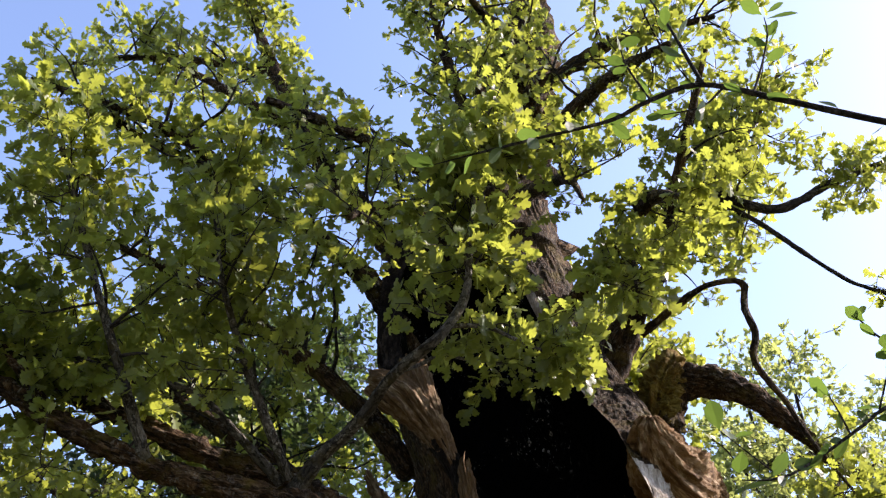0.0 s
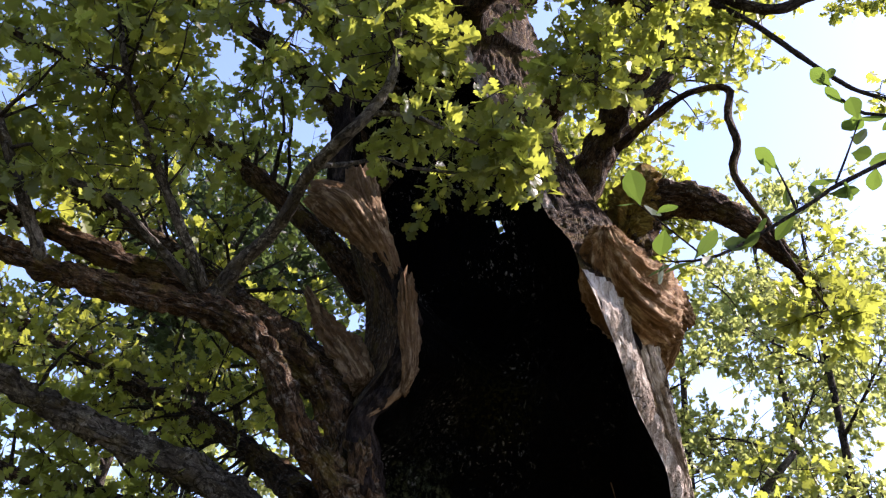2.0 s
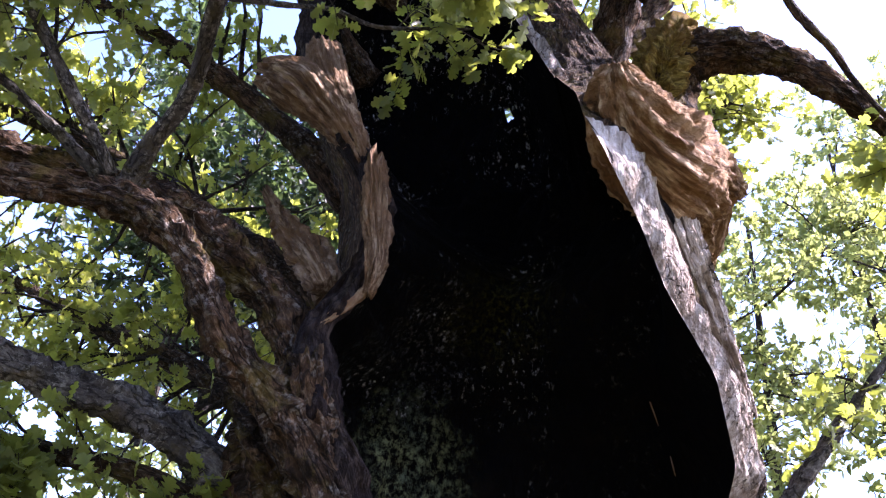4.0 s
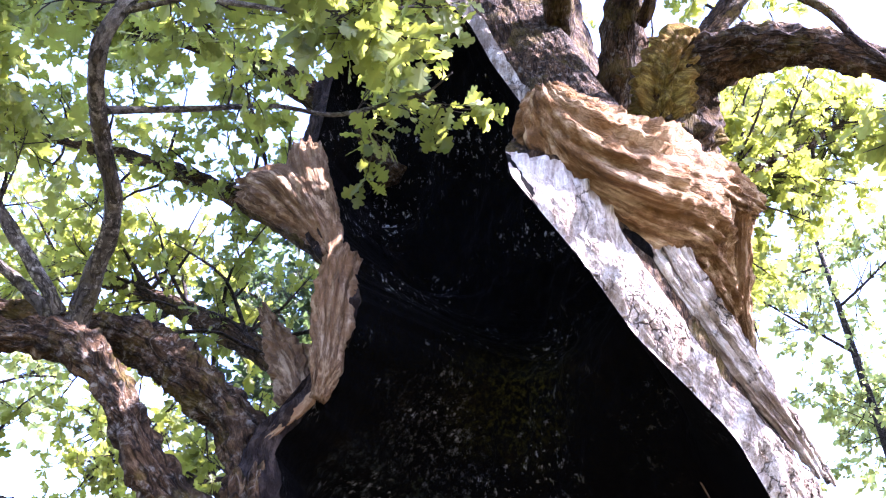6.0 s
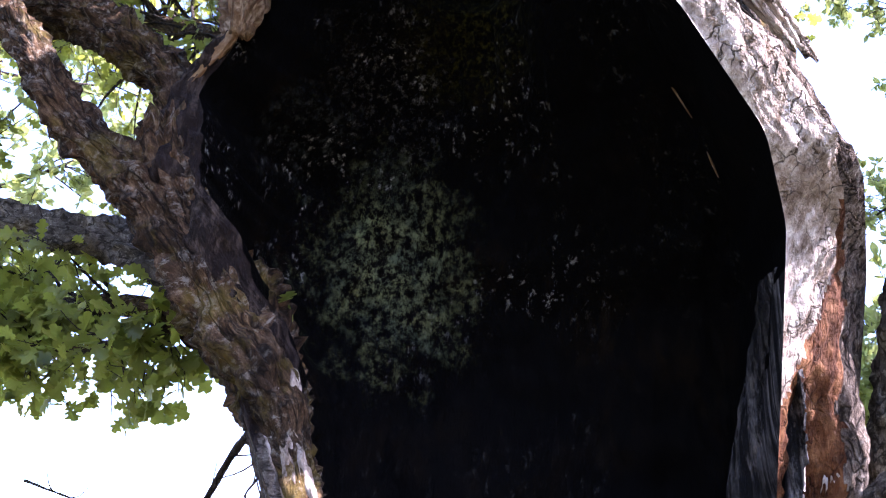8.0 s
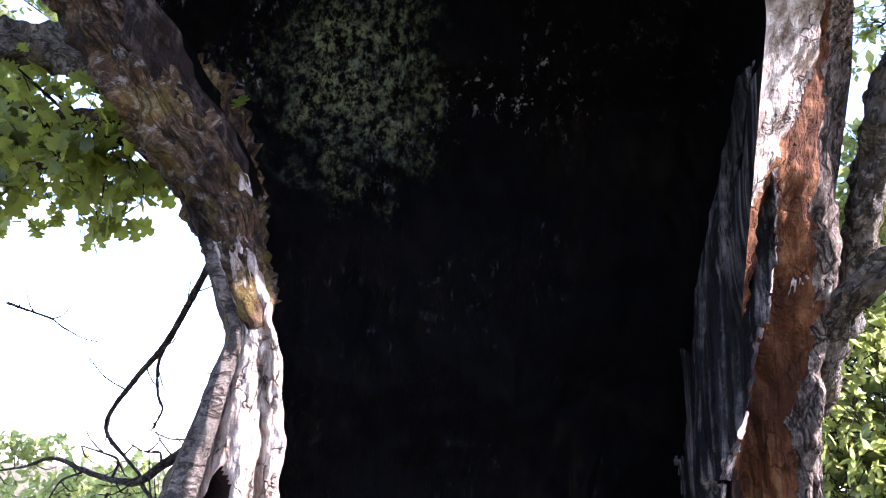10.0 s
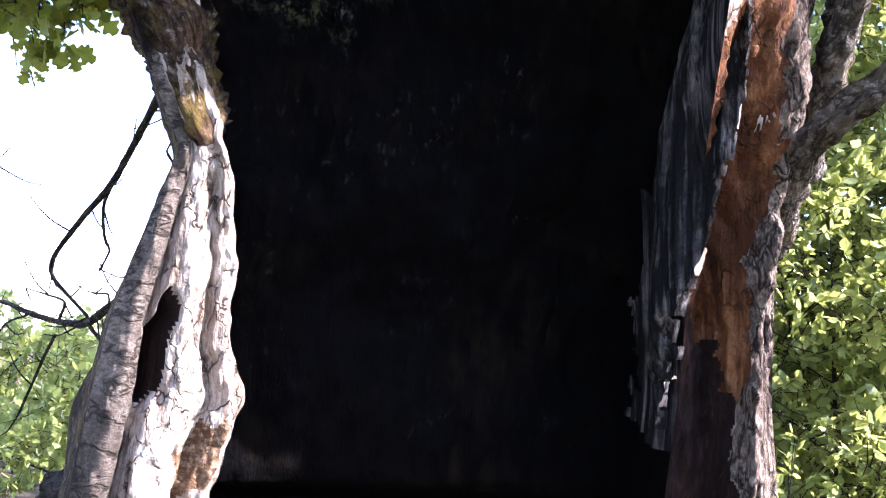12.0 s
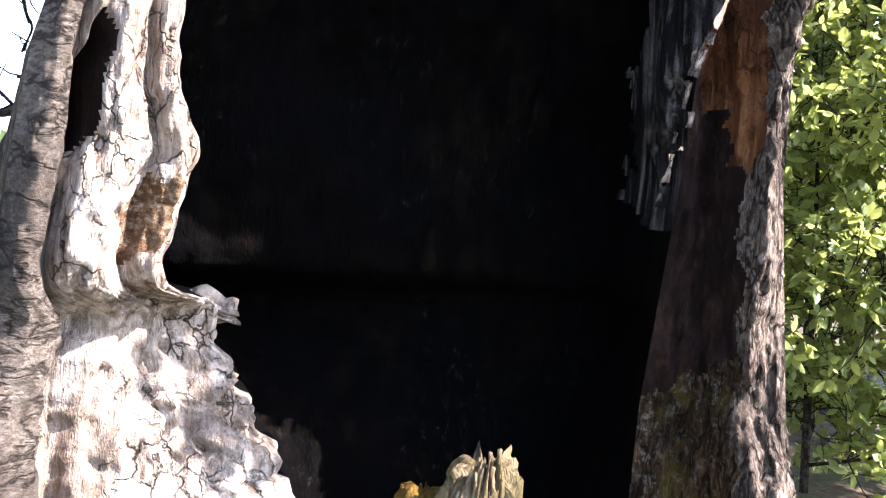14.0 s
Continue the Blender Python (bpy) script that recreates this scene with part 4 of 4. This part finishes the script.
limb(oak, [(-0.3, 7.1, 6.4, 0.13), (-0.9, 6.4, 7.1, 0.09), (-2.0, 5.8, 7.6, 0.06), (-3.2, 5.2, 8.0, 0.025)], "spreading limb", 29, 45, 1.0, start=0.3)
limb(oak, [(0.4, 6.6, 8.0, 0.10), (0.7, 5.9, 7.5, 0.07), (0.9, 5.2, 6.9, 0.05), (1.0, 4.6, 6.3, 0.03), (1.05, 4.3, 5.8, 0.012)], "forward limb", 30, 8, 0.8, start=0.3, size=0.13)
limb(oak, [(1.1, 6.8, 6.8, 0.10), (1.5, 5.9, 6.9, 0.07), (1.7, 5.2, 6.7, 0.05), (1.8, 4.7, 6.2, 0.02)], "forward limb", 49, 12, 0.8, start=0.35, size=0.13)
limb(oak, [(0.35, 6.9, 8.6, 0.10), (0.05, 6.6, 9.7, 0.07), (-0.25, 6.4, 10.8, 0.05), (-0.4, 6.3, 11.8, 0.02)], "upper limb", 95, 44, 1.1, start=0.1)
limb(oak, [(0.6, 6.9, 8.5, 0.10), (0.4, 5.8, 8.4, 0.07), (0.3, 4.9, 7.9, 0.03)], "upper limb", 50, 24, 1.0, start=0.15)
limb(oak, [(0.8, 6.8, 8.9, 0.10), (1.5, 5.7, 8.8, 0.07), (2.0, 4.9, 8.3, 0.03)], "upper limb", 51, 16, 1.0, start=0.15)
limb(oak, [(0.4, 6.9, 8.3, 0.10), (-0.8, 5.9, 8.3, 0.07), (-1.6, 5.1, 8.0, 0.03)], "upper limb", 52, 14, 1.0, start=0.15)
limb(oak, [(0.1, 6.6, 7.9, 0.08), (-0.2, 5.8, 7.2, 0.06), (-0.5, 5.1, 6.6, 0.04), (-0.6, 4.7, 6.1, 0.02)], "forward limb", 53, 24, 0.9, start=0.25, size=0.13)
limb(oak, [(1.72, 8.45, 2.35, 0.075), (1.98, 8.05, 2.84, 0.065), (2.14, 7.9, 3.2, 0.06), (2.5, 7.8, 3.7, 0.045), (3.0, 7.7, 4.3, 0.02)], "grey limb", 31, 4, 0.5, material=BARK_GREY, start=0.6, rough=0.35, step=0.02, sides=28, crust=0.012)
limb(oak, [(1.60, 8.45, 2.05, 0.075), (1.87, 8.0, 2.33, 0.06), (2.11, 7.8, 2.46, 0.055), (2.6, 7.7, 2.75, 0.04), (3.4, 7.6, 3.1, 0.02)], "grey limb", 32, 5, 0.5, material=BARK_GREY, start=0.6, rough=0.35, step=0.02, sides=28, crust=0.012)
limb(oak, [(0.9, 6.7, 9.6, 0.09), (0.5, 5.9, 9.9, 0.06), (0.2, 5.2, 9.7, 0.03)], "crown limb", 81, 26, 1.1, start=0.1)
limb(oak, [(0.9, 6.7, 10.0, 0.09), (1.8, 6.2, 10.2, 0.06), (2.8, 5.8, 10.0, 0.03)], "crown limb", 82, 22, 1.1, start=0.1)
limb(oak, [(0.9, 6.7, 10.8, 0.08), (0.2, 6.4, 11.2, 0.05), (-0.8, 6.0, 11.2, 0.03)], "crown limb", 83, 22, 1.1, start=0.1)
limb(oak, [(-0.5, 6.9, 7.7, 0.09), (-1.8, 6.3, 9.0, 0.06), (-3.2, 5.9, 9.8, 0.03)], "crown limb", 84, 20, 1.1, start=0.15)
limb(oak, [(-1.7, 5.9, 7.5, 0.06), (-2.6, 5.3, 7.9, 0.045), (-3.8, 4.9, 8.2, 0.02)], "crown limb", 85, 20, 1.0, start=0.15)
limb(oak, [(1.9, 6.1, 7.0, 0.06), (2.1, 5.4, 7.6, 0.04), (2.3, 4.9, 8.2, 0.02)], "crown limb", 86, 8, 0.9, start=0.2)
limb(oak, [(1.2, 7.7, 6.6, 0.12), (2.1, 7.9, 8.0, 0.09), (2.9, 8.1, 9.4, 0.06), (3.5, 8.2, 10.6, 0.02)], "rising limb", 94, 50, 1.0, start=0.3)
# Three limbs added mostly out of sight, to shade the foliage at the left.
limb(oak, [(0.9, 8.0, 5.9, 0.13), (1.7, 8.8, 7.0, 0.09), (2.6, 9.6, 8.0, 0.03)], "back limb", 91, 110, 1.1, start=0.15)
limb(oak, [(0.6, 7.9, 7.0, 0.13), (1.2, 9.0, 8.2, 0.09), (1.8, 10.2, 9.2, 0.03)], "back limb", 92, 80, 1.1, start=0.15)
limb(oak, [(0.4, 8.3, 5.4, 0.13), (0.8, 9.2, 6.6, 0.09), (1.2, 10.2, 7.6, 0.03)], "back limb", 93, 110, 1.1, start=0.15)
# Pale splinters on the burnt wall.
for a, b in (((1.55, 7.08, 3.90), (1.61, 7.20, 3.72)), ((1.66, 7.20, 3.55), (1.68, 7.24, 3.45))):
    part("splinter", tube([(*a, 0.002), (*[(p + q) / 2 for p, q in zip(a, b)], 0.005), (*b, 0.002)], 0.03, 6, 0.3), SLAB, oak)
# Bare dead branches that hang on the far side.
DEAD = [[(-0.91, 7.30, 2.84, 0.034), (-1.48, 7.60, 2.77, 0.031), (-1.63, 7.60, 2.56, 0.028), (-1.79, 7.60, 2.38, 0.025), (-2.05, 7.60, 2.19, 0.022), (-2.28, 7.60, 1.99, 0.019), (-2.29, 7.60, 1.87, 0.016), (-2.08, 7.60, 1.74, 0.013), (-1.88, 7.60, 1.63, 0.010)],
        [(-1.79, 7.60, 2.37, 0.014), (-1.84, 7.60, 2.25, 0.011), (-1.80, 7.60, 2.08, 0.009), (-1.74, 7.60, 2.00, 0.006), (-1.82, 7.60, 1.89, 0.003)],
        [(-0.59, 7.20, 2.69, 0.018), (-1.13, 7.60, 2.70, 0.015), (-1.17, 7.60, 2.52, 0.012), (-1.22, 7.60, 2.40, 0.009), (-1.22, 7.60, 2.24, 0.006)],
        [(-1.13, 7.60, 2.69, 0.008), (-1.25, 7.60, 2.59, 0.006), (-1.31, 7.60, 2.53, 0.005), (-1.25, 7.60, 2.46, 0.003)],
        [(-0.27, 6.90, 1.87, 0.045), (-1.45, 7.60, 1.79, 0.041), (-1.70, 7.60, 1.68, 0.036), (-1.88, 7.60, 1.60, 0.032), (-2.02, 7.60, 1.59, 0.028), (-2.27, 7.60, 1.61, 0.023), (-2.53, 7.60, 1.65, 0.019), (-2.88, 7.60, 1.71, 0.015), (-3.24, 7.60, 1.65, 0.010), (-3.62, 7.60, 1.61, 0.006)],
        [(-1.88, 7.60, 1.60, 0.014), (-1.75, 7.60, 1.51, 0.010), (-1.66, 7.60, 1.45, 0.006)],
        [(-2.17, 7.60, 1.61, 0.012), (-2.13, 7.60, 1.71, 0.009), (-2.30, 7.60, 1.75, 0.006), (-2.56, 7.60, 1.79, 0.003)],
        [(-2.52, 7.60, 1.63, 0.010), (-2.75, 7.60, 1.57, 0.007), (-2.89, 7.60, 1.43, 0.003)],
        [(-1.70, 7.60, 1.68, 0.008), (-1.71, 7.60, 1.76, 0.005), (-1.85, 7.60, 1.76, 0.003)],
        [(-2.19, 7.60, 1.52, 0.010), (-2.28, 7.60, 1.39, 0.009), (-2.38, 7.60, 1.22, 0.009), (-2.49, 7.60, 1.04, 0.008)],
        [(-3.88, 7.60, 2.81, 0.012), (-3.43, 7.60, 2.70, 0.009), (-3.19, 7.60, 2.64, 0.006), (-3.02, 7.60, 2.57, 0.003)]]
for n, pts in enumerate(DEAD):
    pts = [(x, y, z, 0.003 + 0.62 * r) for x, y, z, r in pts]
    limb(oak, pts, "bare dead branch", 70 + n, 0, rough=0.25, sides=8, step=0.03, material=BARK_DARK)
    rng = np.random.default_rng(90 + n)
    c = spline(pts, 0.1)
    for k in range(2, len(c), 2):
        d = rng.normal(0, 1, 3) * 0.11
        part("twig", tube([(*c[k][:3], 0.006), (*(c[k][:3] + d * 0.6 + [0, 0, -0.03]), 0.0045), (*(c[k][:3] + d * 1.1), 0.003)], 0.05, 5), BARK_DARK, oak)


# ---- trees round it ----
def back_tree(base, height, radius, label, seed, limbs=9, count=22, reach=1.3, leaf=None, size=0.14, low=0.18, group="trees round the oak", category="tree", thick=0.16, per=7, flat=0.5):
    rng = np.random.default_rng(seed)
    t = thing("tree", base, label, category, group)
    b = np.array(base, float)
    lean = rng.normal(0, 0.05, 2)
    stem = [(*(b + np.array([lean[0] * h, lean[1] * h, h])), thick * (1 - 0.85 * h / height)) for h in np.linspace(-0.3, height, 6)]
    part("trunk", tube(stem, 0.3, 10, 0.3, 5.0, seed, 0.2), BARK_DARK, t)
    for i in range(limbs):
        h = height * (low + (0.92 - low) * i / max(1, limbs - 1))
        a = i * 2.4 + rng.uniform(-0.4, 0.4)
        far = radius * (1.05 - 0.6 * h / height) * rng.uniform(0.75, 1.1)
        d = np.array([math.cos(a), math.sin(a), 0])
        o = b + np.array([lean[0] * h, lean[1] * h, h])
        r = thick * (1 - 0.8 * h / height) * 0.5
        limb(t, [(*o, r), (*(o + d * far * 0.4 + [0, 0, far * 0.15]), r * 0.7), (*(o + d * far * 0.75 + [0, 0, far * 0.3]), r * 0.4), (*(o + d * far + [0, 0, far * 0.3]), 0.012)],
             "", seed * 50 + i, count, reach, material=BARK_DARK, leaf=leaf or LEAF_FAR, start=0.15, shape=PLAIN_LEAF, size=size, per=per, step=0.2, sides=7, flat=flat)
    return t


back_tree((2.5, 12.6, -0.2), 10.5, 2.4, "leafy young hornbeam behind the oak in sunlight", 41, low=0.03, limbs=16, count=20, thick=0.10, size=0.095, per=12)
back_tree((5.2, 14.4, -0.2), 11.5, 2.9, "leafy young hornbeam behind the oak in sunlight", 54, low=0.05, limbs=16, count=20, thick=0.12, size=0.1, per=12)
back_tree((3.2, 15.0, -0.2), 10.0, 3.2, "leafy hornbeam behind the oak in sunlight", 42, low=0.05, limbs=12)
tall = back_tree((9.0, 16.5, -0.2), 13.0, 3.4, "tall leafy hornbeam in sunlight", 43, limbs=14)
# Unseen copies, added to keep sky light off the front of the oak.
for x, y, turn in ((-5.5, 0.5, 40), (-4.0, -4.5, 130), (0.0, -6.5, 210), (4.5, -7.0, 300), (21.0, 9.0, 80), (21.0, 16.0, 170), (-9.0, 3.5, 260)):
    tagged(copy_thing(tall, pose(x, y, -0.25, 0, 0, turn)), "tall leafy hornbeam added out of view to hold back sky light")
back_tree((5.2, 13.0, -0.2), 10.0, 2.6, "slender leafy hornbeam in sunlight", 61, low=0.15, limbs=16, thick=0.12, size=0.10, per=9)
# Two added trees whose dark leaf colour gives the shaded foliage behind the oak.
back_tree((-3.6, 11.6, -0.2), 11.5, 3.6, "tall tree behind the oak, leaves coloured dark as in shade", 71, low=0.52, limbs=18, count=26, reach=1.2, leaf=LEAF_SHADED, size=0.11, per=9, thick=0.14)
back_tree((-2.6, 10.4, -0.2), 9.5, 3.0, "tree close behind the oak, leaves coloured dark as in shade", 72, low=0.62, limbs=16, count=16, reach=1.1, leaf=LEAF_SHADED, size=0.11, per=9, thick=0.12)
back_tree((-6.5, 14.5, -0.2), 11.0, 3.6, "leafy tree in shade behind the oak", 44, low=0.5)
back_tree((-9.0, 9.5, -0.2), 11.0, 3.6, "leafy tree in shade beside the oak", 55, low=0.5)
back_tree((-4.4, 9.2, -0.2), 1.5, 1.2, "low leafy bush beside the oak", 56, limbs=8, count=14, reach=0.5, low=0.1, category="bush", thick=0.03, size=0.10)
back_tree((-7.0, 11.5, -0.4), 1.7, 1.6, "low leafy bush beyond the oak", 57, limbs=8, count=14, reach=0.6, low=0.1, category="bush", thick=0.03, size=0.12)
back_tree((-10.5, 12.0, -0.4), 1.9, 2.0, "low leafy bush beyond the oak", 58, limbs=8, count=14, reach=0.7, low=0.1, category="bush", thick=0.03, size=0.13)
back_tree((1.5, 10.3, -0.2), 2.6, 1.3, "dense leafy bush behind the oak", 59, limbs=14, count=24, reach=0.7, low=0.05, category="bush", thick=0.025, size=0.08, per=11)
back_tree((1.2, 12.0, -0.2), 4.4, 2.2, "dense green bush behind the oak", 60, limbs=20, count=26, reach=0.9, low=0.03, category="bush", thick=0.04, size=0.10, per=12)


# ---- a sallow whose branches reach over the path ----
sallow = thing("sallow", (4.3, 2.0, -0.2), "slender sallow with dark branches and oval leaves", "shrub")
part("stem", tube([(4.3, 2.0, -0.3, 0.05), (4.0, 2.1, 1.5, 0.045), (3.5, 2.3, 3.0, 0.035), (3.0, 2.2, 3.9, 0.016)], 0.1, 10, 0.2, 6.0, 3.0, 0.1), BARK_DARK, sallow)


def leafy_twig(points, seed, gap, size, side=()):
    rng = np.random.default_rng(seed)
    ob = part("branch", tube(points, 0.04, 8, 0.15, 8.0, seed, 0.1), BARK_DARK, sallow)
    c = spline(points, gap)[:, :3]
    for k in range(2, len(c)):
        for _ in range(int(rng.integers(1, 3))):
            way = (c[k] - c[k - 1]) * 6 + rng.normal(0, 0.7, 3)
            v, f = leaves(OVAL_LEAF, [c[k] + rng.normal(0, 0.01, 3)], [way], [size * rng.uniform(0.7, 1.15)], rng, 0.6)
            part("leaf", (v, f), LEAF_NEAR, ob, smooth=False)
    return ob


leafy_twig([(3.0, 2.2, 3.9, 0.016), (2.4, 2.38, 4.12, 0.015), (2.01, 2.4, 4.28, 0.014), (1.69, 2.4, 4.42, 0.013), (1.37, 2.4, 4.55, 0.011), (1.14, 2.4, 4.46, 0.009), (0.98, 2.4, 4.35, 0.008), (0.69, 2.4, 4.26, 0.006), (0.44, 2.4, 4.18, 0.004), (0.29, 2.4, 4.13, 0.002)], 61, 0.13, 0.10)
leafy_twig([(1.37, 2.4, 4.55, 0.009), (1.33, 2.4, 4.74, 0.008), (1.29, 2.4, 4.95, 0.006), (1.23, 2.4, 5.18, 0.003)], 62, 0.10, 0.10)
leafy_twig([(1.55, 2.4, 4.47, 0.006), (1.63, 2.4, 4.68, 0.005), (1.69, 2.4, 4.88, 0.004), (1.70, 2.4, 5.0, 0.002)], 63, 0.12, 0.11)
leafy_twig([(1.15, 2.4, 4.46, 0.005), (1.08, 2.4, 4.68, 0.004), (1.06, 2.4, 4.84, 0.002)], 66, 0.09, 0.10)
leafy_twig([(1.44, 2.4, 4.52, 0.005), (1.34, 2.4, 4.41, 0.004), (1.18, 2.4, 4.37, 0.002)], 67, 0.10, 0.10)
leafy_twig([(3.5, 2.3, 3.0, 0.014), (3.0, 3.2, 3.7, 0.012), (2.57, 3.7, 3.98, 0.010), (2.23, 3.7, 3.82, 0.009), (2.12, 3.7, 3.74, 0.008), (1.81, 3.7, 3.53, 0.006), (1.66, 3.7, 3.475, 0.005), (1.54, 3.7, 3.475, 0.002)], 64, 0.09, 0.12)
leafy_twig([(2.05, 3.7, 3.69, 0.005), (2.03, 3.7, 3.80, 0.004), (1.99, 3.7, 3.95, 0.002)], 65, 0.07, 0.11)
leafy_twig([(2.21, 3.7, 3.82, 0.005), (2.28, 3.7, 3.97, 0.004), (2.35, 3.7, 4.13, 0.002)], 68, 0.08, 0.11)
leafy_twig([(1.70, 3.7, 3.49, 0.004), (1.58, 3.68, 3.60, 0.003), (1.47, 3.66, 3.70, 0.002)], 69, 0.06, 0.13)
leafy_twig([(2.9, 3.3, 3.8, 0.010), (2.46, 3.7, 4.15, 0.008), (2.32, 3.7, 4.22, 0.006), (2.24, 3.7, 4.36, 0.004)], 70, 0.10, 0.11)

# ---- on the ground beside and inside the oak ----
log = thing("fallen_limb", (-2.6, 8.0, 0.2), "dark fallen limb leaning on the oak trunk", "log")
part("stem", tube([(-0.75, 7.1, 0.95, 0.15), (-1.74, 7.5, 0.62, 0.15), (-2.9, 8.1, 0.25, 0.13), (-4.2, 8.8, -0.12, 0.10)], 0.06, 20, 0.35, 6.0, 4.0, 0.3), BARK_DARK, log)
stump = thing("rotten_stub", (1.2, 7.0, -0.2), "mossy rotten wood stub inside the hollow trunk", "stump")
part("stem", fluted([(1.24, 7.0, -0.3, 0.26), (1.25, 7.0, 0.1, 0.19), (1.255, 7.0, 0.35, 0.12), (1.26, 7.0, 0.52, 0.095), (1.265, 7.0, 0.57, 0.07)], sides=90, flutes=0.30, rag=(0.0, 0.09), seed=3.0, rough=0.02), STUB, stump)
part("shoulder", fluted([(1.10, 6.98, -0.3, 0.16), (1.10, 6.98, 0.2, 0.12), (1.09, 6.98, 0.42, 0.085), (1.09, 6.98, 0.48, 0.05)], flutes=0.30, rag=(0.0, 0.04), seed=4.0, rough=0.03), MOSS, stump, "mossy crumbling shoulder")
rng = np.random.default_rng(5)
for k in range(34):
    a, f = rng.uniform(0, 2 * math.pi), rng.uniform(0.5, 1.0)
    x, y = 1.255 + 0.095 * f * math.cos(a), 7.0 + 0.095 * f * math.sin(a)
    top = 0.61 - 0.9 * max(0, 1.27 - x) + rng.uniform(-0.07, 0.015)
    r = rng.uniform(0.005, 0.012)
    part("splinter", tube([(x, y, 0.34, r), (x + rng.normal(0, 0.004), y, (top + 0.34) / 2, r * 1.1), (x + rng.normal(0, 0.008), y + rng.normal(0, 0.006), top, r * 0.6)], 0.02, 6, 0.5, 20.0, k), STUB, stump)
